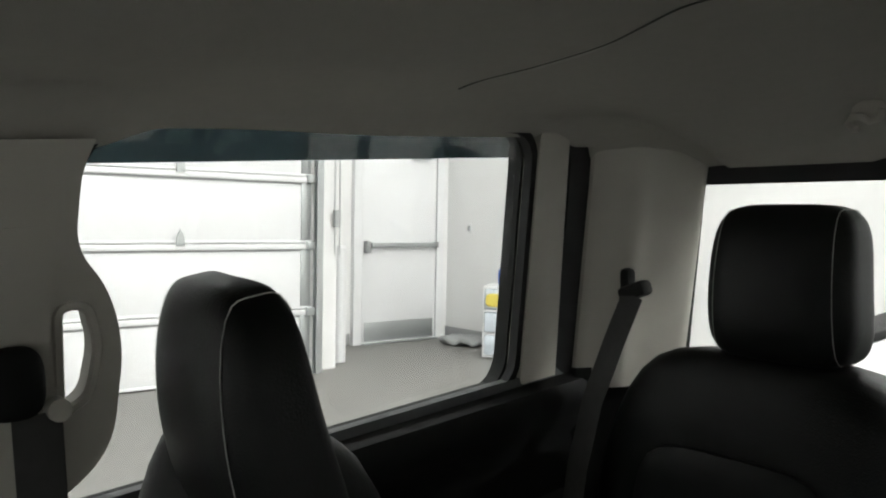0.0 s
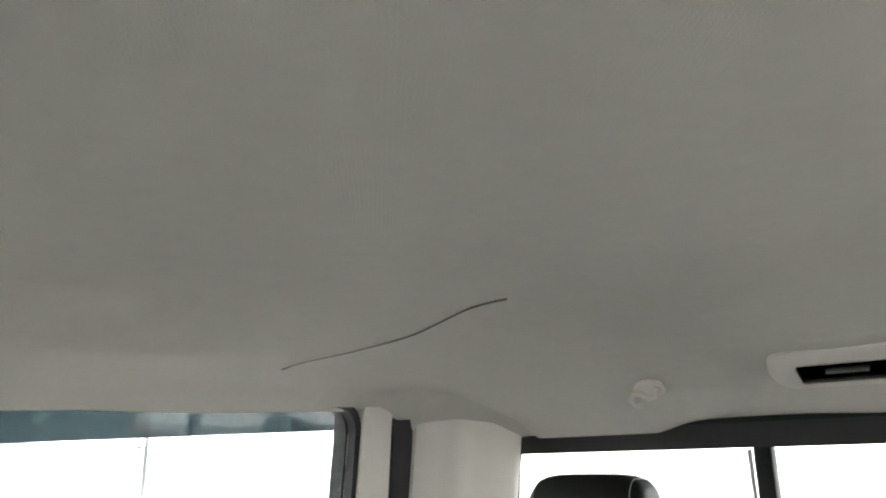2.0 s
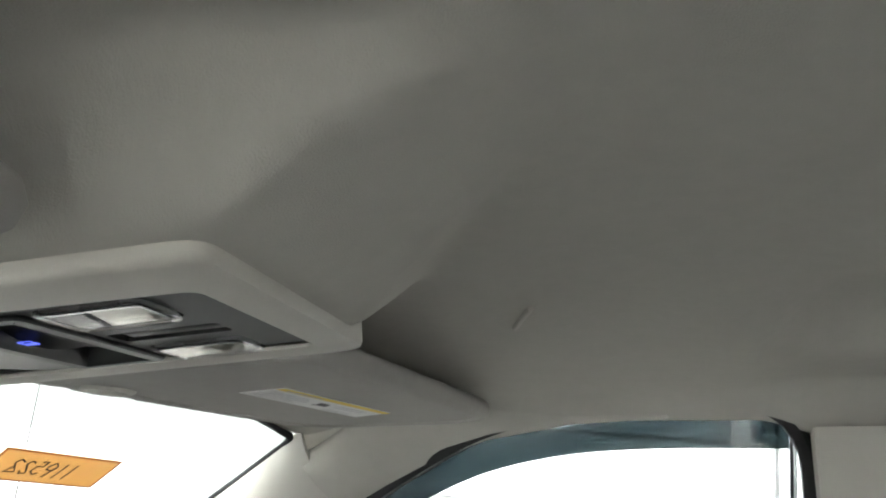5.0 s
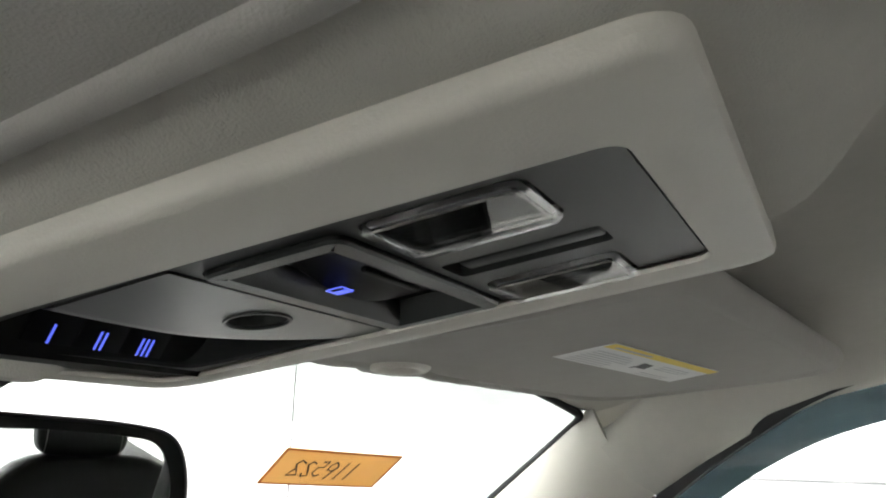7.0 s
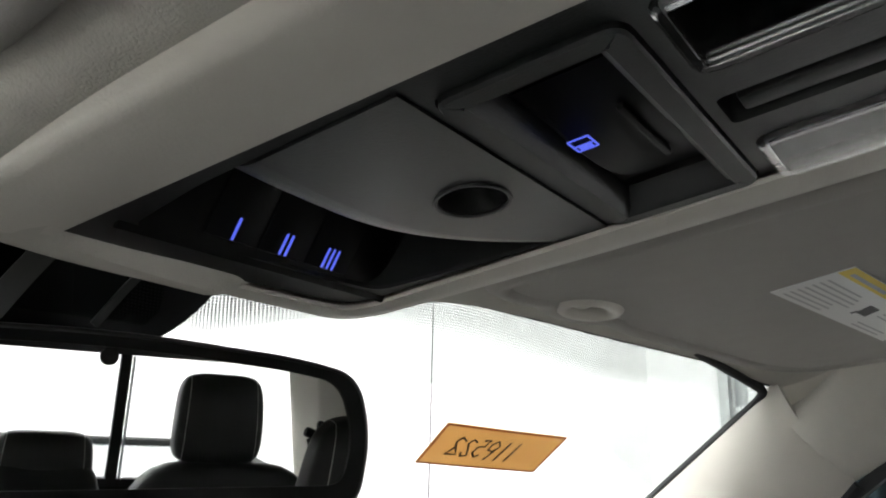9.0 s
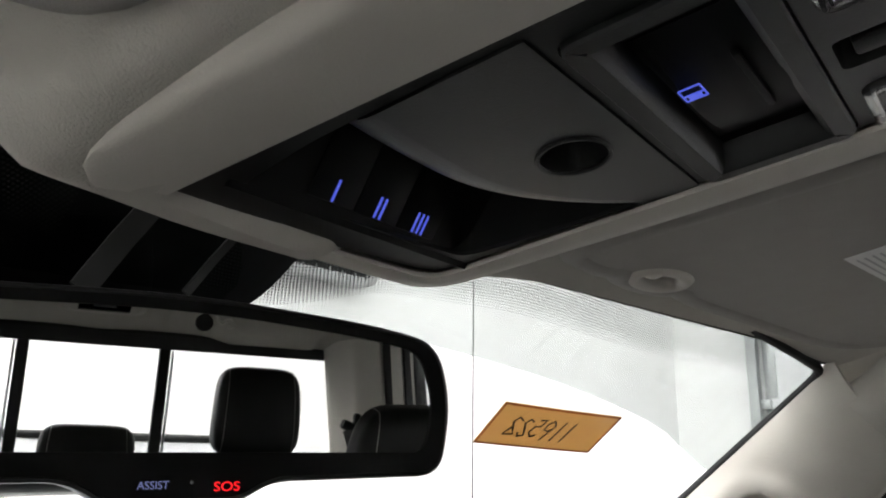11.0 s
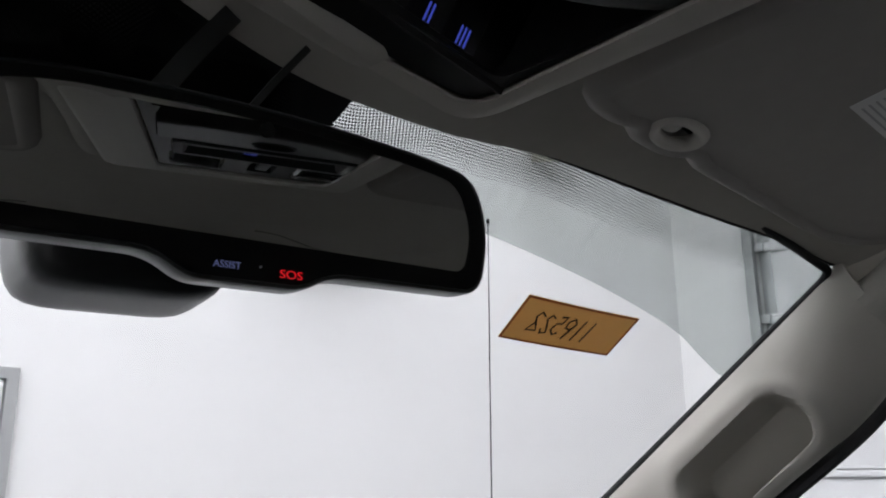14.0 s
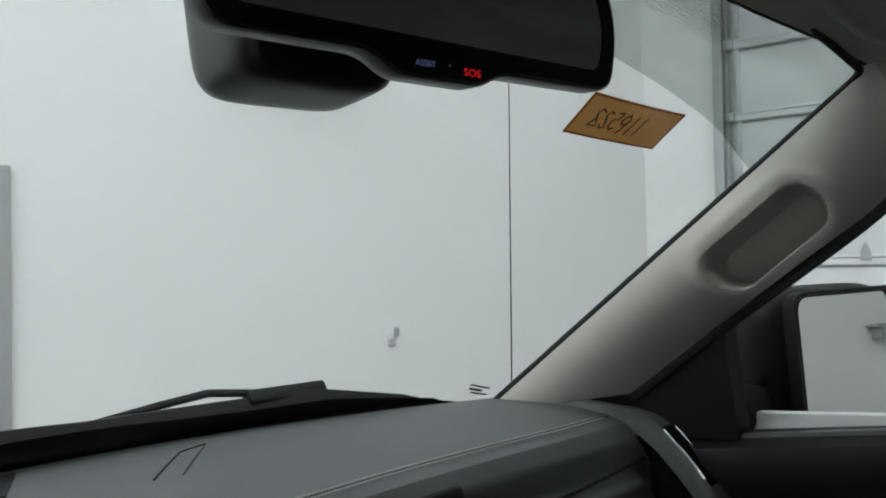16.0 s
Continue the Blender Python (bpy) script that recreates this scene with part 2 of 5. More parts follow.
def pad(sx, sy, sz, n=8, power=4.0, shape=None):
    """A cushion: a block whose sides bulge into one another. shape(co) may bend it."""
    bm = bmesh.new()
    bmesh.ops.create_cube(bm, size=2.0)
    bmesh.ops.subdivide_edges(bm, edges=bm.edges[:], cuts=n, use_grid_fill=True)
    for v in bm.verts:
        c = v.co
        k = (abs(c.x) ** power + abs(c.y) ** power + abs(c.z) ** power) ** (1 / power)
        c = c / k
        v.co = (c.x * sx / 2, c.y * sy / 2, c.z * sz / 2)
        if shape:
            v.co = shape(v.co)
    return bm


def smooth(a, b, x):
    t = min(1.0, max(0.0, (x - a) / (b - a)))
    return t * t * (3 - 2 * t)


# ---- the room round the truck ----
X1, X0, Y1, Y0, Z0, ZC = 7.15, -5.0, 2.72, -6.65, 0.42, 6.8
XM, YM, LX, LY = (X0 + X1) / 2, (Y0 + Y1) / 2, X1 - X0, Y1 - Y0
solid("floor", box(LX + 0.6, LY + 0.6, 0.2, (XM, YM, Z0 - 0.1)), M_FLOOR, "grey sealed concrete garage floor", "floor", "structure")
solid("ceiling", box(LX + 0.6, LY + 0.6, 0.2, (XM, YM, ZC + 0.1)), M_CEIL, "pale painted garage ceiling", "ceiling", "structure")
solid("wall_front", box(LX + 0.6, 0.2, ZC - Z0, (XM, Y1 + 0.1, (ZC + Z0) / 2)), M_WALL, "smooth white panelled garage wall", "wall", "structure")
solid("wall_back", box(LX + 0.6, 0.2, ZC - Z0, (XM, Y0 - 0.1, (ZC + Z0) / 2)), M_WALL, "smooth white garage wall", "wall", "structure")
XD, YD = 6.08, -4.52
solid("wall_right", box(0.2, Y1 - YD, ZC - Z0, (XD + 0.1, (Y1 + YD) / 2, (ZC + Z0) / 2)), M_WALL, "white garage wall with roller doors", "wall", "structure")
solid("wall_return", box(X1 - XD, 0.2, ZC - Z0, ((X1 + XD) / 2 + 0.1, YD + 0.1, (ZC + Z0) / 2)), M_WALL, "short white return wall beside the garage door", "wall", "structure")
solid("wall_recess", box(0.2, YD - Y0, ZC - Z0, (X1 + 0.1, (YD + Y0) / 2, (ZC + Z0) / 2)), M_WALL, "white garage wall with the exit door", "wall", "structure")
solid("wall_left", box(0.2, LY, ZC - Z0, (X0 - 0.1, YM, (ZC + Z0) / 2)), M_WALL, "white garage wall", "wall", "structure")
for sx, sy, px, py in ((LX, 0.012, XM, Y0 + 0.006), (0.012, 0.8, X1 - 0.006, -4.95), (LX, 0.012, XM, Y1 - 0.006)):
    solid("baseboard", box(sx, sy, 0.12, (px, py, Z0 + 0.06), 0.003), M_GREY, "grey rubber wall base", "baseboard", "structure")

# ceiling strip lights of the room, added out of view; gains favour left and rear
for lx, gain in ((-4.1, 3.1), (0.9, 0.72), (4.0, 0.3)):
    for ly, row in ((-5.4, 1.7), (-1.9, 0.8), (1.0, 1.0)):
        fx = thing("added_ceiling_light", pose(lx, ly, ZC - 0.05), "long white strip light added out of view on the garage ceiling", "light", "strip lights on the garage ceiling")
        part("housing", box(0.22, 2.0, 0.06, (0, 0, 0.02), 0.008), M_WHITE, fx)
        part("diffuser", box(0.16, 1.94, 0.02, (0, 0, -0.02), 0.006), M_LIGHT, fx, "glowing diffuser")
        lamp = bpy.data.lights.new("added_strip_lamp", "AREA")
        lamp.shape, lamp.size, lamp.size_y, lamp.energy, lamp.color = "RECTANGLE", 0.16, 1.94, LAMP_WATTS * gain * row, (1.0, 0.99, 0.965)
        lo = new("added_strip_lamp", lamp)
        lo.matrix_basis = pose(lx, ly, ZC - 0.09)

# front wall: low framed panel standing for a door, thermostat, air conditioner, heater
dr = thing("framed_panel", pose(0.393, Y1, Z0), "low white panel with grey frame in the wall, standing for a door", "panel")
part("frame", plate([(-0.50, 0.0), (-0.50, 1.475), (0.50, 1.475), (0.50, 0.0), (0.46, 0.0), (0.46, 1.435), (-0.46, 1.435), (-0.46, 0.0)], lambda u, v, d: (u, -d, v), 0.025), M_GREY, dr, "grey frame")
part("leaf", box(0.9, 0.02, 1.42, (0, -0.01, 0.72), 0.003), M_WHITE, dr)
outlet = thing("wall_thermostat", pose(2.885, Y1, 1.155), "small white wall thermostat with grey sensor", "thermostat")
part("plate", box(0.075, 0.012, 0.085, (0, -0.006, 0.01), 0.004), M_WHITE, outlet)
part("sensor", box(0.03, 0.02, 0.05, (0.02, -0.02, 0.015), 0.004), M_GREY, outlet, "grey sensor")
part("lower_cover", box(0.045, 0.012, 0.02, (0.0, -0.006, -0.055), 0.003), M_GREY, outlet)

ac = thing("air_conditioner", pose(2.14, Y1, 2.50), "white wall-mounted split air conditioner with dark outlet", "air conditioner")
prof = [(0.0, 0.0), (-0.13, 0.0), (-0.165, 0.03), (-0.20, 0.085), (-0.205, 0.20), (-0.19, 0.27), (-0.15, 0.29), (0.0, 0.29)]
part("body", plate(rounded(prof, [0, 0.02, 0.02, 0.03, 0.03, 0.03, 0.02, 0], 3), lambda u, v, d: (d - 0.41, u, v), 0.82), M_WHITE, ac)
part("air_outlet", plate([(-0.130, -0.001), (-0.166, 0.026), (-0.186, 0.052), (-0.17, 0.05), (-0.13, 0.02)], lambda u, v, d: (d - 0.36, u - 0.004, v - 0.003), 0.70), M_COVER, ac, "dark air outlet")
for k in range(9):
    part("vane", box(0.006, 0.012, 0.03, (-0.32 + 0.08 * k, -0.172, 0.026), 0.001), M_GREY, ac)
part("flap", plate([(-0.125, -0.012), (-0.162, 0.012), (-0.165, 0.018), (-0.128, -0.004)], lambda u, v, d: (d - 0.37, u - 0.004, v), 0.72), M_WHITE, ac)
part("display", box(0.06, 0.004, 0.02, (0.34, -0.207, 0.1), 0.001), M_GREY, ac)

heater = thing("unit_heater", pose(4.095, 2.46, 3.58, 0, 0, -53.7), "cream metal unit heater with dark grille hung by the wall", "heater")
part("body", box(0.44, 0.30, 0.56, (0, 0, 0.28), 0.02), M_CREAM, heater)
for dx in (-0.17, 0.17):
    part("hanger_rod", rod((dx, 0.05, 0.55), (dx, 0.05, ZC - 3.58), 0.008, 8), M_STEEL, heater, "thin steel hanger rod")
part("base_tray", box(0.45, 0.31, 0.012, (0, 0, -0.007), 0.004), M_CREAM, heater)
part("grille", box(0.36, 0.012, 0.24, (0.02, -0.152, 0.41), 0.004), M_COVER, heater, "dark louvred grille")
for k in range(7):
    part("louvre", box(0.35, 0.012, 0.010, (0.02, -0.161, 0.31 + 0.034 * k), 0.002, m=Matrix.Rotation(radians(30), 4, "X")), M_STEEL, heater)
part("cable", sweep([(0.20, -0.12, 0.05), (0.245, -0.13, 0.02), (0.255, -0.13, 0.06), (0.235, -0.12, 0.16)], ring(0.012, 6)), M_BLACK, heater, "black cable")

# right wall: sectional doors
LINES = [0.43, 0.972, 1.530, 2.092, 2.65, 3.21, 3.77]
for y0, y1 in ((-4.22, -1.22), (-1.02, 1.98)):
    gd = thing("garage_door", pose(XD, (y0 + y1) / 2, Z0), "white ribbed sectional garage door, closed", "garage door", "sectional doors in the right wall")
    w = y1 - y0
    for k in range(6):
        a, b = LINES[k] - Z0, LINES[k + 1] - Z0
        pan = part("panel", box(0.045, w, b - a - 0.012, (-0.04, 0, (a + b) / 2), 0.006), M_WHITE, gd)
        part("rail", box(0.03, w, 0.045, (-0.078, 0, b - 0.028), 0.004), M_WHITE, pan)
        part("rail", box(0.015, w, 0.02, (-0.07, 0, a + 0.012), 0.003), M_WHITE, pan)
        # grey strip drawn for the shadow beneath the rail
        part("rail_shadow", box(0.010, w, 0.018, (-0.066, 0, b - 0.060), 0.002), M_GREY, pan, "grey strip drawn as the shadow under the rail")
        for yy in (-w / 2 + 1.15, w / 2 - 0.95):
            part("hinge", plate([(-0.035, -0.02), (0.035, -0.02), (0.03, 0.05), (0.0, 0.11), (-0.03, 0.05)], lambda u, v, d: (-0.094 - d, yy + u, b + v), 0.012), M_STEEL, pan, "galvanised hinge plate")
        for ss in (-1, 1):
            part("end_stile", box(0.012, 0.09, b - a - 0.02, (-0.068, ss * (w / 2 - 0.05), (a + b) / 2), 0.002), M_STEEL, pan)
            part("roller_bracket", box(0.05, 0.07, 0.07, (-0.1, ss * (w / 2 - 0.02), b - 0.02), 0.006), M_STEEL, pan)
    for ss in (-1, 1):
        part("track", plate([(0, 0), (0.06, 0), (0.06, 0.012), (0.012, 0.012), (0.012, 0.05), (0.06, 0.05), (0.06, 0.062), (0, 0.062)],
             lambda u, v, d: (-0.09 - v, ss * (w / 2 + 0.075 - u), d), 3.7), M_STEEL, gd, "galvanised roller track")
        part("jamb_angle", box(0.04, 0.05, 3.7, (-0.02, ss * (w / 2 + 0.11), 1.85), 0.003), M_STEEL, gd)
    part("spring_shaft", rod((-0.18, -w / 2, 3.75), (-0.18, w / 2, 3.75), 0.02), M_STEEL, gd)

post = thing("bollard", pose(6.35, -4.72, Z0), "white padded guard post by the garage door", "bollard")
part("pipe", rod((0, 0, 0), (0, 0, 1.05), 0.065, 24), M_WHITE, post)
part("cap", rod((0, 0, 1.05), (0, 0, 1.075), 0.065, 24, r2=0.045), M_WHITE, post)
chain = thing("hoist_chain", pose(6.03, -4.47, 1.42), "steel hoist chain with a dark keeper", "chain")
part("strand", rod((0, 0.0, 0), (0, 0.02, 3.4), 0.006, 6), M_STEEL, chain)
part("strand", rod((0, -0.05, 0), (0, -0.03, 3.4), 0.006, 6), M_STEEL, chain)
part("keeper", box(0.05, 0.06, 0.15, (0, -0.02, 0.32), 0.01), M_GREY, chain, "dark grey chain keeper")

ed = thing("door_2", pose(X1, -5.955, Z0), "white steel exit door with push bar, closed", "door", kind="structure")
part("frame", plate([(-0.6, 0.0), (-0.6, 2.2), (0.6, 2.2), (0.6, 0.0), (0.5, 0.0), (0.5, 2.1), (-0.5, 2.1), (-0.5, 0.0)], lambda u, v, d: (-d, u, v), 0.06), M_WHITE, ed)
leaf = part("leaf", box(0.045, 0.98, 2.08, (-0.025, 0, 1.05), 0.004), M_WHITE, ed)
part("push_bar", box(0.05, 0.86, 0.05, (-0.10, -0.02, 1.05), 0.012), M_STEEL, leaf, "satin steel push bar")
part("bar_end", box(0.09, 0.05, 0.13, (-0.085, 0.45, 1.03), 0.012), M_GREY, leaf)
part("bar_end", box(0.09, 0.04, 0.07, (-0.085, -0.46, 1.05), 0.012), M_GREY, leaf)
part("kick_plate", box(0.006, 0.92, 0.2, (-0.052, 0, 0.13), 0.002), M_STEEL, leaf, "brushed steel kick plate")
part("closer", box(0.07, 0.25, 0.06, (-0.09, -0.25, 2.02), 0.01), M_GREY, leaf, "grey door closer")
part("threshold", box(0.12, 1.0, 0.015, (-0.07, 0, 0.008), 0.004), M_STEEL, ed)
swt = thing("light_switch", pose(6.75, Y0, 1.66), "small grey wall switch", "switch")
part("plate", box(0.07, 0.012, 0.11, (0, 0.006, 0), 0.004), M_WHITE, swt)
part("toggle", box(0.03, 0.025, 0.06, (0, 0.02, 0), 0.005), M_GREY, swt)
wo = thing("wall_outlet", pose(6.42, Y0, 0.80), "pale plastic wall outlet plate", "outlet")
part("plate", box(0.07, 0.012, 0.11, (0, 0.006, 0), 0.004), M_CREAM, wo)
part("socket", box(0.035, 0.006, 0.07, (0, 0.014, 0), 0.003), M_WHITE, wo)

# storage by the back wall
M_TUB = mat("clear_tub", (0.62, 0.68, 0.74), 0.25, scale=12, vary=0.12)
M_YEL = mat("yellow_plastic", (0.75, 0.62, 0.12), 0.45)
M_BLU = mat("blue_plastic", (0.03, 0.10, 0.45), 0.4)
M_GRN = mat("lime_plastic", (0.45, 0.55, 0.10), 0.45)
tower = thing("drawer_tower", pose(5.66, -6.2, Z0, 0, 0, 35), "clear plastic three-drawer storage tower with yellow rags", "drawers")
part("frame", plate([(-0.2, 0.02), (0.2, 0.02), (0.2, 0.70), (-0.2, 0.70)], lambda u, v, d: (u, d - 0.2, v), 0.38,
     [[(-0.185, 0.04 + 0.22 * k), (0.185, 0.04 + 0.22 * k), (0.185, 0.235 + 0.22 * k), (-0.185, 0.235 + 0.22 * k)] for k in range(3)]), M_WHITE, tower)
for k in range(3):
    d3 = part("drawer", box(0.36, 0.36, 0.185, (0, 0.02, 0.138 + 0.22 * k), 0.012), M_TUB, tower, "milky clear drawer")
    part("handle", box(0.12, 0.02, 0.02, (0, 0.205, 0.2 + 0.22 * k), 0.006), M_WHITE, d3)
for k, mx in ((2, -0.08), (2, 0.09)):
    part("rag", pad(0.16, 0.02, 0.13, 4, 3.0, lambda c: c + Vector((mx, 0.205, 0.57))), M_YEL if mx > 0 else M_CREAM, tower, "folded cloth behind the drawer front")
for bx, by, mm, lab in ((0.03, 0.1, M_BLU, "blue spray bottle on the drawer tower"), (-0.08, 0.05, M_GRN, "lime green spray bottle on the drawer tower")):
    sb = thing("spray_bottle", tower.matrix_basis @ pose(bx, by, 0.70), lab, "bottle")
    part("body", pad(0.085, 0.06, 0.17, 5, 4, lambda c: c + Vector((0, 0, 0.085))), mm, sb)
    part("neck", rod((0, 0, 0.165), (0, 0, 0.20), 0.016, 10, r2=0.013), mm, sb)
    part("trigger_head", box(0.03, 0.085, 0.035, (0, 0.015, 0.215), 0.008), M_WHITE, sb)
shelf = thing("wall_shelf", pose(5.5, Y0, 1.42), "small grey wall shelf", "shelf")
part("board", box(0.5, 0.22, 0.03, (0, 0.11, 0.015), 0.004), M_GREY, shelf)
part("bracket", box(0.02, 0.18, 0.12, (-0.18, 0.09, -0.06), 0.003), M_STEEL, shelf)
part("bracket", box(0.02, 0.18, 0.12, (0.18, 0.09, -0.06), 0.003), M_STEEL, shelf)
hs = thing("headset", pose(5.55, Y0 + 0.12, 1.45), "black wired headset on the shelf", "headset")
part("band", sweep([(0.09 * math.cos(a), 0, 0.06 + 0.11 * math.sin(a)) for a in [math.pi * i / 10 for i in range(11)]], ring(0.01, 6), up=(0, 1, 0)), M_BLACK, hs)
part("cup", rod((-0.11, 0, 0.045), (-0.07, 0, 0.045), 0.045, 14), M_BLACK, hs)
part("cup", rod((0.07, 0, 0.045), (0.11, 0, 0.045), 0.045, 14), M_BLACK, hs)
solid("floor_rag", pad(0.5, 0.3, 0.1, 6, 2.5, lambda c: Vector((c.x * (1 + 0.3 * c.y), c.y, max(-0.045, c.z + 0.03 * math.sin(30 * c.x) * math.cos(25 * c.y))))), M_GREY, "dark grey rag dropped on the floor", "rag", at=pose(6.5, -6.35, Z0 + 0.05, 0, 0, 30))

ROOM = set(scene.objects)

# ---- cab shell ----
def wind(x, s, out=0.0):
    """The inner face of the windscreen: s runs down the glass from its top, in metres ahead; out lies outside it."""
    bulge = 0.011 * smooth(0.0, 0.10, s) * smooth(0.665, 0.56, abs(x)) - 0.011 * smooth(0.57, 0.66, abs(x))
    return Vector((x, 0.055 - 0.378 * x * x + s + 0.568 * out, 1.80 - 0.69 * s + bulge + 0.823 * out))


def side_x(y, z):
    """Half the cab's inner width at a place of its side."""
    x = 0.705 + 0.16 * (1.77 - z)
    if y < -1.68:
        x -= 0.115 * ((-1.68 - y) / 0.19) ** 1.3
    return x


def header_s(x):
    """How far down the glass the headliner's front edge lies."""
    return -0.031 + 0.165 * max(0.0, abs(x) - 0.24) ** 1.4 - 0.018 * smooth(0.03, -0.20, x) * smooth(-0.48, -0.30, x)


def front_y(x):
    return wind(x, header_s(x)).y - 0.006


def curve(pts, x):
    """A smooth line through (x, z) points given in rising order."""
    k = 0
    while k < len(pts) - 2 and x > pts[k + 1][0]:
        k += 1
    (x0, z0), (x1, z1) = pts[k], pts[k + 1]
    slope = lambda i: (pts[min(len(pts) - 1, i + 1)][1] - pts[max(0, i - 1)][1]) / (pts[min(len(pts) - 1, i + 1)][0] - pts[max(0, i - 1)][0])
    h, t = x1 - x0, min(1.0, max(0.0, (x - x0) / (x1 - x0)))
    return (2 * t ** 3 - 3 * t * t + 1) * z0 + (t ** 3 - 2 * t * t + t) * h * slope(k) + (3 * t * t - 2 * t ** 3) * z1 + (t ** 3 - t * t) * h * slope(k + 1)


FRONT_Z = [(0.0, 1.880), (0.25, 1.878), (0.36, 1.871), (0.42, 1.863), (0.50, 1.853), (0.57, 1.846), (0.63, 1.836), (0.67, 1.825), (0.712, 1.795)]
MID_Z = [(0.0, 1.872), (0.13, 1.871), (0.24, 1.873), (0.32, 1.885), (0.39, 1.899), (0.44, 1.900), (0.48, 1.880), (0.52, 1.853), (0.56, 1.847), (0.62, 1.842), (0.67, 1.831), (0.712, 1.801)]
REAR_Z = [(0.0, 1.885), (0.10, 1.889), (0.22, 1.889), (0.27, 1.886), (0.31, 1.877), (0.36, 1.866), (0.46, 1.857), (0.57, 1.851), (0.63, 1.840), (0.67, 1.827), (0.712, 1.794)]


def softmin(a, b, k):
    """The lower of two heights, rounded over k where they meet."""
    h = max(0.0, k - abs(a - b)) / k
    return min(a, b) - 0.25 * k * h * h


def liner_z(x, y):
    """The headliner: a sagging plateau with deep side rails, a hump round the console and a falling rear panel behind a joint."""
    ax = abs(x)
    back = smooth(-0.690, -0.775, y)
    z = curve(FRONT_Z, ax) * (1 - back) + curve(MID_Z, ax) * back
    z += (curve(REAR_Z, ax) - z) * smooth(-1.06, -1.325, y)
    # a raised knuckle where the deep part of the rail begins
    z -= 0.017 * math.exp(-((y + 0.695) / 0.045) ** 2 - ((ax - 0.45) / 0.080) ** 2)
    # and turns down to the centre pillar between the doors
    z -= 0.024 * smooth(0.64, 0.69, ax) * smooth(-1.0, -0.90, y) * smooth(-0.700, -0.785, y)
    # front: down to the windscreen header, with the console's hump
    yf = front_y(x)
    f = 0.35 * smooth(-0.60, -0.20, y) + 0.65 * smooth(yf - 0.16, yf + 0.03, y)
    head = wind(x, header_s(x)).z - 0.004
    z += (head - z) * f if z > head else 0.0
    # a hump carries the console: a ramp behind it, a steep side towards the driver and a crease beside the visor pocket
    lx, ly = 0.994 * x + 0.106 * (y + 0.25), 0.994 * (y + 0.25) - 0.106 * x
    front = 1 - smooth(-0.20, -0.06, y)
    rear_off, left_off = max(0.0, -0.190 - ly), max(0.0, -0.148 - lx)
    crease = 0.090 - 0.82 * max(0.0, -0.43 - y)
    ramp = 1.7945 - 0.09 * max(-0.19, ly) + 0.50 * rear_off * smooth(0.0, 0.05, rear_off) + (0.45 + 0.25 * smooth(-0.45, -0.40, y)) * max(0.0, x - crease)
    out = math.hypot(left_off, 0.25 * rear_off) - 0.25 * rear_off
    hump = softmin(ramp + 1.15 * out * smooth(0.0, 0.035, out), z, 0.012)
    z += (hump - z) * max(front, smooth(0.09, -0.02, lx) * smooth(0.23, 0.18, ly))
    z -= (0.0115 * math.exp(-(x / 0.20) ** 4) + 0.002 * math.exp(-(x / 0.42) ** 4)) * (1 - front)
    z += 0.055 * smooth(0.100, 0.086, abs(lx + 0.008)) * smooth(0.172, 0.155, abs(ly))
    # rear panel
    r = 1.0 if y < -1.3345 else 0.0
    z -= 0.004 * r * smooth(0.62, 0.54, ax) * smooth(0.20, 0.42, ax)
    fall = 0.030 * smooth(-1.34, -1.62, y) + 0.078 * smooth(-1.56, -1.90, y) + 0.030 * smooth(-1.80, -1.88, y)
    z -= r * fall * max(smooth(0.72, 0.5, ax), 0.8 * smooth(-1.58, -1.74, y))
    z += 0.014 * r * math.exp(-((ax - 0.29) / 0.035) ** 2 - ((y + 1.77) / 0.05) ** 2)
    z += 0.011 * r * (smooth(0.165, 0.140, ax) * smooth(-1.66, -1.70, y) * smooth(-1.868, -1.835, y))
    return max(z, 1.735 if y < -1.7 else 1.778 - 0.018 * smooth(-0.25, -0.08, y))


def liner_at(u, v):
    x = -0.712 + 1.424 * u
    k = round(v * 330)
    y = front_y(x) + (-1.3325 - front_y(x)) * k / 220 if k <= 220 else -1.3365 - 0.5355 * (k - 221) / 109
    if y < -1.66:
        x *= 1 - 0.05 * smooth(-1.70, -1.872, y)
    return Vector((x, y, liner_z(x, y)))


solid("headliner", grid(190, 330, liner_at, shift=(0, 0, 0.015)), M_LINER, "pale grey woven cloth headliner with moulded side rails", "ceiling", "structure")
# dark line drawn along the panel joint for the shade in its gap
for sgn in (1, -1):
    solid("liner_gap", sweep([(sgn * x, -1.3345, liner_z(x, -1.3325) - 0.0008) for x in [0.22 + 0.01 * k for k in range(39)]], ring(0.0013, 6)), M_GAP, "dark line drawn for the shade in the joint between headliner panels", "trim", "structure")
# unseen outer roof, added over the headliner to block light from above
solid("roof_panel", grid(30, 40, lambda u, v: (-0.80 + 1.6 * u, front_y(-0.80 + 1.6 * u) - 0.004 - (1.95 + front_y(-0.80 + 1.6 * u)) * v, 1.93 - 0.10 * abs(2 * u - 1) ** 3 - 0.06 * smooth(0.25, 0, v)), shift=(0, 0, 0.012)), M_WHITE,
      "white painted truck roof, unseen, closing the cab to light", "roof", "structure")
for sgn in (1, -1):
    solid("roof_rail", sweep([(sgn * 0.765, y, 1.848) for y in (-0.12, -0.3, -0.6, -0.9, -1.2, -1.5, -1.8, -1.9)], [(-0.05, -0.025), (0.05, -0.025), (0.05, 0.03), (-0.05, 0.05)]), M_WHITE,
          "white painted roof rail over the doors", "roof", "structure")
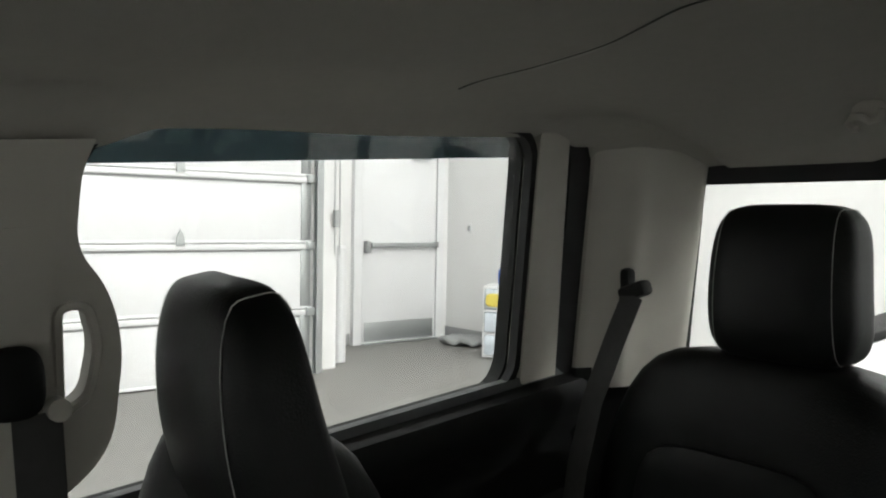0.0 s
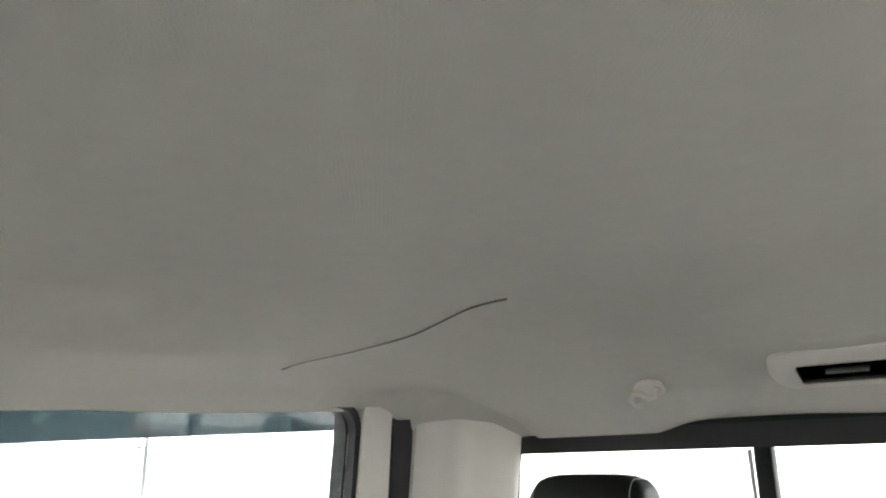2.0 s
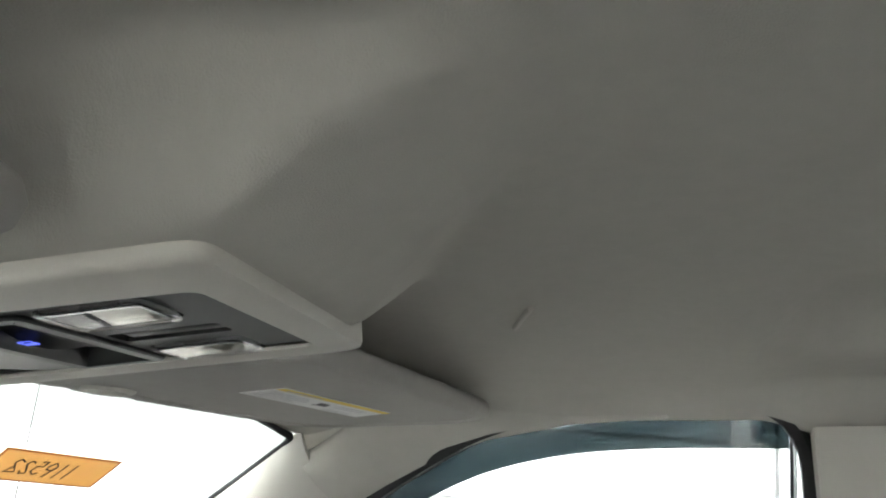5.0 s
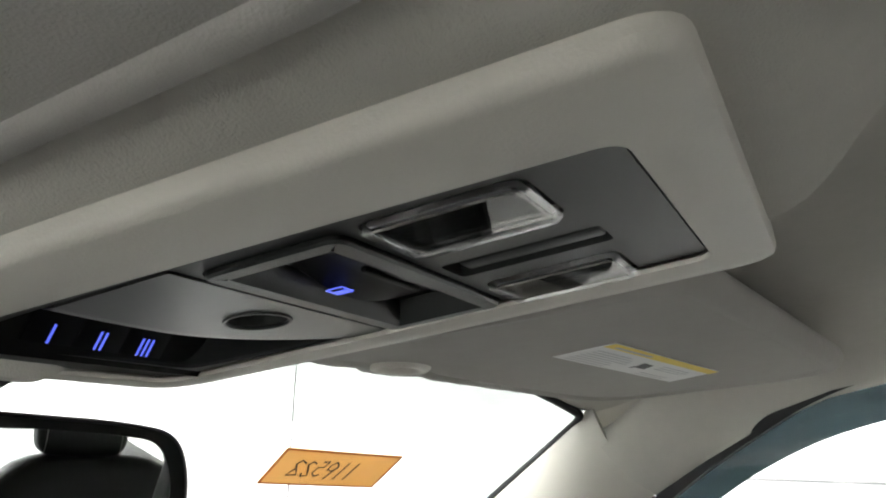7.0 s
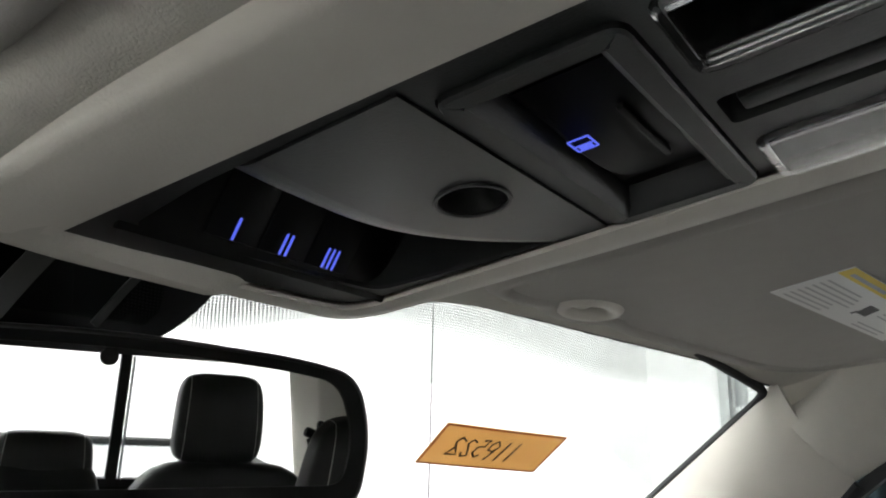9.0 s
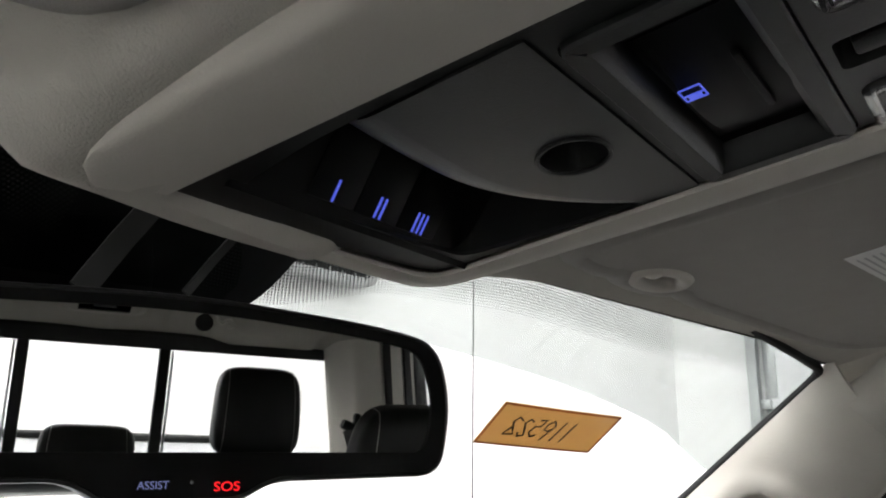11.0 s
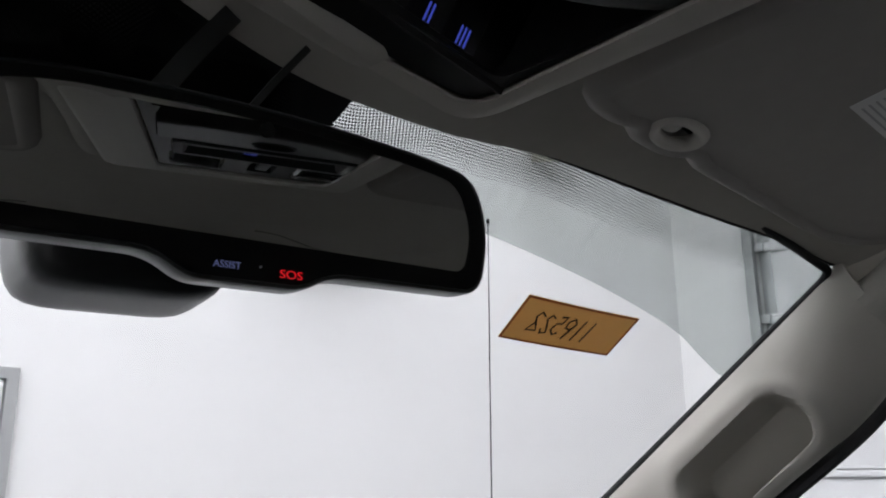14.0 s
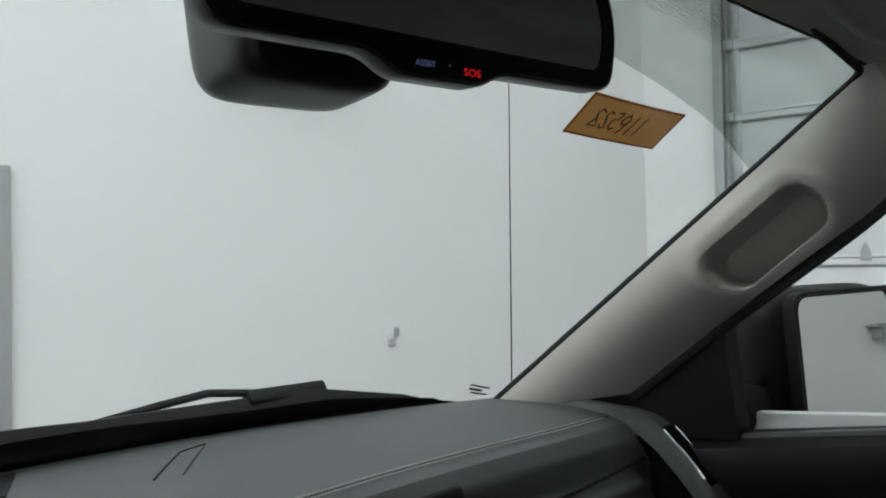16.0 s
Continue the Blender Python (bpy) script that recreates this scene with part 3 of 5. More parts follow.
solid("roof_header", grid(24, 2, lambda u, v: wind(-0.72 + 1.44 * u, header_s(-0.72 + 1.44 * u) - 0.075 + 0.05 * v, 0.02), shift=(0, 0, 0.02)), M_WHITE, "white painted windscreen header", "roof", "structure")

# windscreen
WS_BOT = 0.64
ws = solid("window_1", grid(36, 24, lambda u, v: wind(-0.70 + 1.40 * u, -0.085 + (WS_BOT + 0.105) * v, 0.001), shift=(0, 0.0017, 0.0025)), M_GLASS, "clear raked windscreen", "window", "structure")
ws.visible_shadow = False
tint = grid(40, 6, lambda u, v: wind(-0.69 + 1.38 * u, -0.05 + (0.076 + 0.32 * (-0.69 + 1.38 * u) ** 2) * v, 0.0005))
tb = part("tint_band", tint, M_TINT, ws, "grey shade band along the top")
tb.visible_shadow = False
# black ceramic border: solid patch round the mirror foot, a strip down each side and dots along the top
part("ceramic_patch", plate(rounded([(-0.30, -0.075), (-0.27, 0.04), (-0.20, 0.075), (0.0, 0.075), (0.045, 0.03), (0.06, -0.06)], 0.03), lambda u, v, d: wind(u, v, -0.0004 - d), 0.0008, step=0.02), M_BLACK, ws, "black ceramic patch")
for sgn in (1, -1):
    part("ceramic_edge", grid(1, 24, lambda u, v: wind(sgn * (0.676 + 0.03 * u), 0.02 + 0.62 * v, -0.0004)), M_BLACK, ws, "black ceramic edge")
dots = bmesh.new()
for i in range(262):
    for j in range(34):
        x = 0.0026 * i + (0.0013 if j % 2 else 0)
        rim = header_s(x) + 0.029 + 0.012 * smooth(0.25, 0.5, x) + 0.024 * smooth(0.15, 0.05, x) + 0.035 * (max(0.0, x - 0.63) / 0.045) ** 2
        s = rim - 0.00225 * j
        r = 0.00054 + 0.00008 * min(j, 6)
        if x < 0.676 and s > header_s(x) - 0.012:
            c = wind(x, s, -0.0004)
            for m in ((1,) if x < 0.10 else (1, -1)):
                vs = [dots.verts.new(Vector((m * c.x, c.y, c.z)) + Vector((r * math.cos(a), 0.82 * r * math.sin(a), -0.57 * r * math.sin(a)))) for a in [math.pi * k / 3 for k in range(6)]]
                dots.faces.new(vs)
tagged(part("ceramic_dots", dots, M_BLACK, ws, "fading rows of black ceramic dots"), kind="stuff")
part("ceramic_edge", grid(30, 2, lambda u, v: wind(-0.67 + 1.34 * u, 0.580 + 0.014 * smooth(0.5, 0.72, u) + 0.17 * max(0.0, 1.34 * u - 1.07) + 0.06 * v, -0.0004)), M_BLACK, ws, "black ceramic edge")
part("ceramic_strip", grid(70, 2, lambda u, v: wind(-0.67 + 1.34 * u, header_s(-0.67 + 1.34 * u) + 0.0010 - 0.03 * v, -0.0006)), M_BLACK, ws, "black ceramic strip under the headliner")
# small maker's mark low in the corner, as bars
mk = bmesh.new()
for a, b, c, d in ((0.612, 0.585, 0.03, 0.003), (0.615, 0.592, 0.02, 0.004), (0.622, 0.599, 0.026, 0.003)):
    grid(2, 1, lambda u, v: wind(a + c * u, b + d * v, -0.0005), mk)
part("glass_mark", mk, M_BLACK, ws, "tiny dark print in the glass corner")
SEAL = [(0.668, 0.66 - 0.05 * k) for k in range(13)] + rounded([(0.668, 0.06), (0.668, 0.024), (0.615, 0.010), (0.60, 0.0085)], [0, 0.045, 0, 0], 8)[1:-1] + [(0.575, header_s(0.575) - 0.004), (0.54, header_s(0.54) - 0.010)]
for sgn in (1, -1):
    solid("window_seal", sweep([wind(sgn * x, s, -0.004) for x, s in SEAL], ring(0.0052, 8)), M_RUBBER, "black rubber windscreen seal", "trim", "structure")

# handwritten paper tag stuck on the glass outside
TAG = [(0.368, 0.107), (0.524, 0.124), (0.525, 0.172), (0.372, 0.156)]


def on_tag(u, v, out=0.0):
    a, b, c, d = [Vector(p) for p in TAG]
    p = a.lerp(b, u).lerp(d.lerp(c, u), v)
    return wind(p.x, p.y, 0.0055 + out)


tag = thing("paper_tag", Matrix.Translation(on_tag(0.5, 0.5)), "brown paper tag with handwritten marks stuck to the windscreen", "label")
base = on_tag(0.5, 0.5)
part("sheet", grid(10, 4, lambda u, v: on_tag(u, v) - base, shift=(0, 0, 0.0006)), M_CARD, tag)
eb = bmesh.new()
for a0, a1, b0, b1 in ((0, 1, 0, 0.045), (0, 1, 0.955, 1), (0, 0.018, 0, 1), (0.982, 1, 0, 1)):
    grid(8, 4, lambda u, v: on_tag(a0 + (a1 - a0) * u, b0 + (b1 - b0) * v, -0.0007) - base, eb)
part("border", eb, M_CARDEDGE, tag, "dark red-brown border line")
STROKES = [[(0.685, 0.28), (0.668, 0.78)], [(0.60, 0.28), (0.582, 0.78)],
           [(0.535, 0.40), (0.50, 0.28), (0.465, 0.38), (0.468, 0.52), (0.51, 0.54), (0.535, 0.40), (0.495, 0.78)],
           [(0.38, 0.30), (0.43, 0.28), (0.42, 0.45), (0.375, 0.46), (0.362, 0.62), (0.40, 0.72), (0.43, 0.66)],
           [(0.335, 0.36), (0.30, 0.30), (0.275, 0.40), (0.31, 0.56), (0.335, 0.70), (0.29, 0.74), (0.275, 0.64)],
           [(0.245, 0.36), (0.20, 0.28), (0.175, 0.40), (0.21, 0.56), (0.245, 0.70), (0.16, 0.72), (0.20, 0.52)]]
ink = bmesh.new()
for line in STROKES:
    sweep([on_tag(u, v, -0.0010) - base for u, v in line], [(-0.0012, -0.0003), (0.0012, -0.0003), (0.0012, 0.0003), (-0.0012, 0.0003)], ink, up=(0, 0.57, 0.82))
part("marks", ink, M_INK, tag, "black marker strokes")

# ---- sides of the cab ----
WIN_F = rounded([(-0.752, 1.360), (-0.752, 1.806), (-0.60, 1.806), (-0.45, 1.796), (-0.345, 1.768), (-0.215, 1.697), (-0.09, 1.612), (0.140, 1.462), (0.165, 1.300)],
                [0.03, 0.075, 0.05, 0.05, 0.08, 0.05, 0.05, 0.02, 0.02])
WIN_R = rounded([(-1.572, 1.392), (-1.572, 1.796), (-1.30, 1.810), (-0.925, 1.812), (-0.88, 1.68), (-0.88, 1.368)], [0.05, 0.045, 0.05, 0.08, 0.03, 0.02])
GUARD = [(-0.745, 1.763), (-0.60, 1.762), (-0.50, 1.757), (-0.42, 1.746), (-0.34, 1.726), (-0.27, 1.697), (-0.21, 1.663), (-0.13, 1.612)]
OUTER = [(0.30, 1.36), (-0.10, 1.640), (-0.23, 1.730), (-0.36, 1.815), (-0.50, 1.835), (-1.80, 1.835), (-1.80, 1.36), (-0.9, 1.345), (0.165, 1.285)]


def ring_of(loop, grow):
    c = Vector((sum(p[0] for p in loop) / len(loop), sum(p[1] for p in loop) / len(loop)))
    out = []
    n = len(loop)
    for i in range(n):
        a, b = Vector(loop[i - 1]), Vector(loop[(i + 1) % n])
        t = (b - a)
        nrm = Vector((t.y, -t.x)).normalized()
        p = Vector(loop[i])
        if (p + nrm * 0.001 - c).length < (p - c).length:
            nrm = -nrm
        out.append(tuple(p + nrm * grow))
    return out


for sgn in (1, -1):
    lay = lambda u, v, d: Vector((sgn * (side_x(u, v) + d), u, v))
    word = "passenger" if sgn > 0 else "driver"
    # steel door frames outside the trim
    frame_loop = OUTER if sgn > 0 else [(-0.755, 1.835), (-1.80, 1.835), (-1.80, 1.36), (-0.9, 1.345), (-0.755, 1.345)]
    frame_holes = [ring_of(WIN_F, 0.008), ring_of(WIN_R, 0.008)] if sgn > 0 else [ring_of(WIN_R, 0.008)]
    solid("door_frame", plate(frame_loop, lambda u, v, d: lay(u, v, 0.035 + d), 0.030, frame_holes, step=0.04), M_BLACK, "black upper door frames", "frame", "structure")
    # black rubber round each opening
    for nm, loop in (("front", WIN_F), ("rear", WIN_R))[0 if sgn > 0 else 1:]:
        solid("window_seal", plate(ring_of(loop, 0.014), lambda u, v, d: lay(u, v, 0.004 + d), 0.018, [ring_of(loop, 0.001)], step=0.03), M_RUBBER, "black rubber door window seal", "trim", "structure")
        pane = solid("window_2" if nm == "front" else "window_3", plate(ring_of(loop, 0.005), lambda u, v, d: lay(u, v, 0.022 + d), 0.004, step=0.06), M_GLASS, nm + " door glass, closed", "window", "structure")
        pane.visible_shadow = False
    # smoked rain guards along the top of the door glass
    solid("rain_guard", grid(24, 3, lambda u, v: lay(-1.57 + 0.67 * u, 1.853 - 0.088 * v, 0.045 + 0.012 * v), shift=(sgn * 0.003, 0, 0)), M_SMOKE, "smoked acrylic rain guard over the rear door glass", "rain guard")
    if sgn > 0:
        solid("rain_guard", grid(40, 3, lambda u, v: lay(-0.745 + 0.61 * u, curve(GUARD, -0.745 + 0.61 * u) + 0.088 * (1 - v), 0.045 + 0.012 * v), shift=(sgn * 0.003, 0, 0)), M_SMOKE, "smoked acrylic rain guard curving along the front door glass", "rain guard")

    # windscreen pillar trim with a scooped grab handle
    D = [Vector(p) for p in ((0.719, -0.150, 1.672), (0.727, -0.075, 1.606), (0.737, 0.03, 1.538), (0.748, 0.14, 1.470), (0.757, 0.30, 1.365))]

    def pillar(u, v, recess=True):
        w = wind(0.668, 0.012 + 0.628 * v)
        k = min(3, int(v * 4))
        t = v * 4 - k
        p0, p1, p2, p3 = D[max(0, k - 1)], D[k], D[k + 1], D[min(4, k + 2)]
        d = 0.5 * ((2 * p1) + (p2 - p0) * t + (2 * p0 - 5 * p1 + 4 * p2 - p3) * t * t + (3 * p1 - p0 - 3 * p2 + p3) * t ** 3)
        p = w.lerp(d, u)
        p.x -= 0.030 * math.sin(math.pi * min(1, u * 1.02)) ** 0.8
        if recess:
            a, b = Vector((0.004, 1.611)), Vector((0.100, 1.547))
            q = Vector((p.y, p.z))
            h = max(0, min(1, (q - a).dot(b - a) / (b - a).length_squared))
            dist = (q - a - (b - a) * h).length
            p.x += 0.064 * smooth(0.033, 0.023, dist) - 0.010 * math.exp(-((dist - 0.046) / 0.012) ** 2) * (0.3 + 0.7 * smooth(0.25, 0.75, u))
        return Vector((sgn * p.x, p.y, p.z))

    ap = thing("pillar_trim", pose(0, 0, 0), "pale plastic windscreen pillar trim with moulded grab handle", "trim", kind="structure")
    part("cover", grid(64, 110, pillar, shift=(sgn * 0.006, 0, 0.002)), M_TRIM, ap)
    part("edge_seal", sweep([pillar(1.0, v / 20, False) + Vector((sgn * 0.004, -0.003, -0.006)) for v in range(21)], ring(0.008, 8)), M_RUBBER, ap, "black door rubber")
    # side trim between the headliner and the front of the door opening
    EDGE = [(-0.60, 1.797), (-0.48, 1.790), (-0.36, 1.769), (-0.28, 1.740), (-0.215, 1.708), (-0.150, 1.672)]

    def side_trim(u, v):
        k = min(4, int(v * 5))
        f = v * 5 - k
        e = Vector(EDGE[k]).lerp(Vector(EDGE[k + 1]), f)
        y0 = -0.60 + 0.498 * v
        top = Vector((0.650 + 0.018 * v, y0, liner_z(0.650, y0) + 0.004 - 0.036 * smooth(0.75, 1, v)))
        p = top.lerp(Vector((side_x(e.x, e.y) + 0.004, e.x, e.y)), u)
        p.x += (0.012 - 0.042 * smooth(0.55, 1.0, v)) * math.sin(math.pi * u) ** 0.8
        return Vector((sgn * p.x, p.y, p.z))

    solid("roof_side_trim", grid(14, 40, side_trim, shift=(sgn * 0.006, 0, 0.004)), M_LINER, "pale trim over the front door opening", "trim", "structure")
    # filler patch added behind the trims to stop light leaking through the corner
    CQ = [Vector(p) for p in ((0.655, -0.096, 1.792), (0.760, -0.100, 1.690), (0.760, -0.26, 1.730), (0.655, -0.20, 1.812))]
    solid("roof_corner_filler", grid(8, 8, lambda u, v: Matrix.Diagonal((sgn, 1, 1)) @ CQ[0].lerp(CQ[1], u).lerp(CQ[3].lerp(CQ[2], u), v), shift=(sgn * 0.004, 0, 0.004)), M_TRIM, "pale filler patch behind the trims at the windscreen corner", "trim", "structure")
    solid("kick_panel", plate([(0.142, 0.7), (0.142, 1.300), (0.30, 1.385), (0.52, 1.370), (0.66, 1.30), (0.66, 0.7)], lambda u, v, d: lay(u, v, -0.002 + d), 0.04, step=0.06), M_BLACK, "black side panel beside the dashboard", "trim", "structure")
    solid("rear_corner_trim", plate([(-1.70, 0.7), (-1.70, 1.402), (-1.885, 1.402), (-1.885, 0.7)], lambda u, v, d: lay(u, v, -0.012 + d), 0.04, step=0.05), M_BLACK, "black trim beside the rear bench", "trim", "structure")

    # black sail panel before the mirror
    solid("sail_panel", plate(rounded([(0.142, 1.295), (0.142, 1.47), (0.20, 1.44), (0.36, 1.37), (0.42, 1.30)], 0.015), lambda u, v, d: lay(u, v, -0.006 + d), 0.05, step=0.04), M_BLACK, "black plastic door corner panel", "trim", "structure")

    # centre pillar trim with a looped grab handle
    bpo = rounded([(-0.768, 1.785), (-0.912, 1.787), (-0.897, 1.755), (-0.888, 1.675), (-0.921, 1.630), (-0.936, 1.565), (-0.922, 1.440), (-0.845, 1.385), (-0.795, 1.378), (-0.772, 1.55)],
                  [0.002, 0.002, 0.05, 0.04, 0.05, 0.06, 0.06, 0.05, 0.02, 0.05])
    hole = rounded([(-0.868, 1.615), (-0.900, 1.615), (-0.910, 1.565), (-0.899, 1.510), (-0.868, 1.495)], 0.016)
    bp = thing("pillar_trim", pose(0, 0, 0), "pale plastic centre pillar trim with looped grab handle", "trim", kind="structure")
    bm = plate(bpo, lambda u, v, d: lay(u, v, -0.022 + d), 0.05, [hole], step=0.02)
    part("cover", bm, M_TRIM, bp)
    tube = [lay(u, v, -0.02) for u, v in dense(hole, 0.01)]
    part("handle_rim", sweep(tube, ring(0.006, 6), closed=True, up=(1, 0, 0)), M_TRIM, bp)
    part("belt_slide", plate(rounded([(-0.865, 1.70), (-0.80, 1.70), (-0.79, 1.55), (-0.855, 1.55)], 0.025), lambda u, v, d: lay(u, v, -0.034 + d), 0.014, step=0.03), M_TRIM, bp, "raised belt height slide")
    sb = thing("seat_belt", pose(0, 0, 0), "dark grey front seat belt hanging from the centre pillar", "seat belt")
    part("guide", pad(0.03, 0.06, 0.075, 6, 3, lambda c: lay(-0.818, 1.545, -0.05) + Vector((sgn * c.x, c.y, c.z))), M_BLACK, sb, "dark belt guide cover")
    part("webbing", sweep([lay(-0.838, 1.51, -0.055), lay(-0.84, 1.40, -0.06), lay(-0.85, 1.1, -0.05), lay(-0.86, 0.85, -0.05)], [(-0.024, -0.001), (0.024, -0.001), (0.024, 0.001), (-0.024, 0.001)], up=(sgn, 0, 0)), M_BELT, sb)
    part("bolt", rod(lay(-0.858, 1.512, -0.045), lay(-0.858, 1.512, -0.065), 0.012, 14), M_TRIM, sb)

    # rear door's window upright and the rear pillar trim
    solid("door_upright", plate(rounded([(-1.584, 1.80), (-1.584, 1.40), (-1.60, 1.37), (-1.668, 1.37), (-1.650, 1.80)], 0.008), lambda u, v, d: lay(u, v, 0.0 + d), 0.04, step=0.03), M_TRIM, "pale plastic upright of the rear door", "trim", "structure")
    solid("door_gap_seal", plate(rounded([(-1.640, 1.800), (-1.645, 1.780), (-1.662, 1.765), (-1.671, 1.36), (-1.712, 1.36), (-1.702, 1.765), (-1.690, 1.797)], [0.004, 0.012, 0.03, 0.004, 0.004, 0.03, 0.02]), lambda u, v, d: lay(u, v, 0.004 + d), 0.03, step=0.03), M_RUBBER, "black rubber door seal", "trim", "structure")
    solid("pillar_trim", grid(26, 30, lambda u, v: lay(-1.703 - 0.165 * u, 1.790 - 0.425 * v - 0.035 * u * (1 - v), -0.004 - 0.016 * math.sin(math.pi * u) ** 0.6 * (1 + 0.5 * math.exp(-((u - 0.35) / 0.12) ** 2))), shift=(sgn * 0.01, 0, 0)), M_TRIM,
          "pale plastic rear pillar trim", "trim", "structure")

    # doors below the glass
    for nm, y0, y1, zb0, zb1 in (("front", 0.30, -0.78, 1.292, 1.362), ("rear", -0.80, -1.72, 1.362, 1.398)):
        top = lambda u: zb0 + (zb1 - zb0) * u
        # the driver's door is out of view; its swing is set to admit light
        ajar = sgn < 0 and nm == "front"
        swing = Matrix.Translation((-0.82, 0.28, 0)) @ Matrix.Rotation(radians(-25), 4, "Z") @ Matrix.Translation((0.82, -0.28, 0)) if ajar else pose(0, 0, 0)
        dp = thing("door_3" if nm == "front" else "door_4", swing, "black " + nm + (" door, unseen, set ajar to admit light" if ajar else " door inner panel, closed"), "door", kind="structure")
        cross = [(0.06, 0.0), (0.0, -0.004), (-0.022, -0.014), (-0.03, -0.035), (-0.02, -0.075), (0.0, -0.11), (-0.005, -0.20), (-0.055, -0.235), (-0.085, -0.26), (-0.085, -0.30), (-0.03, -0.33), (0.0, -0.45), (0.0, -0.62)]
        bm = bmesh.new()
        rows = []
        for i in range(21):
            u = i / 20
            y = y0 + (y1 - y0) * u
            rows.append([bm.verts.new((sgn * (side_x(-1.0, top(u)) + dx), y, top(u) + dz)) for dx, dz in cross])
        for i in range(20):
            for j in range(len(cross) - 1):
                bm.faces.new((rows[i][j], rows[i + 1][j], rows[i + 1][j + 1], rows[i][j + 1]))
        part("panel", bm, M_BLACK, dp)
        if ajar:
            part("window_frame", plate(ring_of(WIN_F, 0.035), lambda u, v, d: lay(u, v, 0.03 + d), 0.03, [ring_of(WIN_F, 0.004)], step=0.04), M_BLACK, dp)
            part("pane", plate(ring_of(WIN_F, 0.006), lambda u, v, d: lay(u, v, 0.042 + d), 0.004, step=0.06), M_GLASS, dp).visible_shadow = False
        part("skin", box(0.02, abs(y1 - y0), 0.75, (sgn * 0.875, (y0 + y1) / 2, 0.95), 0.006), M_WHITE, dp, "white painted door skin")
        part("armrest", pad(0.07, 0.42, 0.05, 6, 4, lambda c: c + Vector((sgn * 0.70, (y0 + y1) / 2 - 0.05, zb0 - 0.245))), M_LEATHER, dp)
        part("sill_strip", sweep([(sgn * (side_x(-1.0, top(u / 10)) + 0.012), y0 - 0.14 * (nm == "front") + (y1 - y0 + 0.14 * (nm == "front")) * u / 10, top(u / 10) + 0.002) for u in range(11)], [(-0.012, -0.006), (0.012, -0.006), (0.010, 0.008), (-0.008, 0.008)]), M_DASH, dp, "soft belt-line strip")
        hb = part("handle_bezel", box(0.02, 0.14, 0.055, (sgn * 0.765, (y0 + y1) / 2 + 0.16, zb0 - 0.13), 0.012), M_STEEL, dp, "satin handle bezel")
        part("lever", box(0.02, 0.10, 0.02, (sgn * 0.752, (y0 + y1) / 2 + 0.16, zb0 - 0.125), 0.006), M_STEEL, hb)

# back of the cab with sliding glass
back = plate([(-0.72, 0.6), (0.72, 0.6), (0.72, 1.37), (0.70, 1.84), (-0.70, 1.84), (-0.72, 1.37)], lambda u, v, d: (u, -1.885 - d, v), 0.05,
             [rounded([(-0.685, 1.385), (0.685, 1.385), (0.642, 1.715), (-0.642, 1.715)], 0.02)])
solid("cab_back", back, M_BLACK, "black trimmed back wall of the cab", "wall", "structure")
bw = thing("window_4", pose(0, -1.888, 0), "sliding rear window with black frame, closed", "window", kind="structure")
part("window_frame", plate(rounded([(-0.690, 1.375), (0.690, 1.375), (0.648, 1.745), (-0.648, 1.745)], 0.02), lambda u, v, d: (u, 0.012 - d, v), 0.03, [rounded([(-0.676, 1.395), (0.676, 1.395), (0.634, 1.708), (-0.634, 1.708)], 0.012)]), M_RUBBER, bw, "black rubber frame")
for sgn in (1, -1):
    part("divider", box(0.028, 0.022, 0.32, (sgn * 0.168, 0.0, 1.55), 0.004), M_BLACK, bw, "black sash upright")
    part("sash_trim", box(0.005, 0.01, 0.31, (sgn * 0.188, 0.005, 1.55), 0.001), M_STEEL, bw)
for a, b in ((-0.632, -0.18), (-0.155, 0.155), (0.18, 0.632)):
    pn = part("pane", plate([(a - (0.04 if a < -0.5 else 0), 1.39), (b + (0.04 if b > 0.5 else 0), 1.39), (b, 1.71), (a, 1.71)], lambda u, v, d: (u, -0.004 - d, v), 0.004), M_GLASS, bw)
    pn.visible_shadow = False
# unseen floor and firewall, added to keep light from entering below the dashboard
solid("cab_floor", box(1.6, 2.6, 0.04, (0, -0.62, 0.66)), M_BLACK, "black carpeted cab floor, unseen, blocking light from below", "floor", "structure")
solid("firewall", box(1.6, 0.04, 0.72, (0, 0.66, 0.98)), M_BLACK, "black firewall behind the dashboard, unseen, blocking light from ahead", "wall", "structure")

# truck bed behind the cab
bed = thing("truck_bed", pose(0, -2.90, -0.14), "dark lined pickup bed with white rails", "truck bed")
part("bed_floor", box(1.6, 1.9, 0.05, (0, 0, 0.85), 0.01), M_BLACK, bed)
for sgn in (1, -1):
    part("side_wall", box(0.12, 1.95, 0.55, (sgn * 0.86, 0, 1.12), 0.02), M_WHITE, bed)
    part("rail_cap", box(0.13, 1.95, 0.03, (sgn * 0.86, 0, 1.405), 0.01), M_BLACK, bed, "black rail cap")
part("tailgate", box(1.6, 0.08, 0.55, (0, -0.96, 1.12), 0.02), M_WHITE, bed)
part("tailgate_cap", box(1.6, 0.09, 0.03, (0, -0.96, 1.405), 0.01), M_BLACK, bed, "black tailgate cap")
for sgn in (1, -1):
    part("wheel_arch", box(0.12, 0.5, 0.45, (sgn * 0.80, 0, 0.63), 0.04), M_BLACK, bed)
solid("chassis", box(0.9, 5.0, 0.12, (0, -1.6, 0.60), 0.02), M_BLACK, "black ladder chassis under the cab", "chassis", "structure")

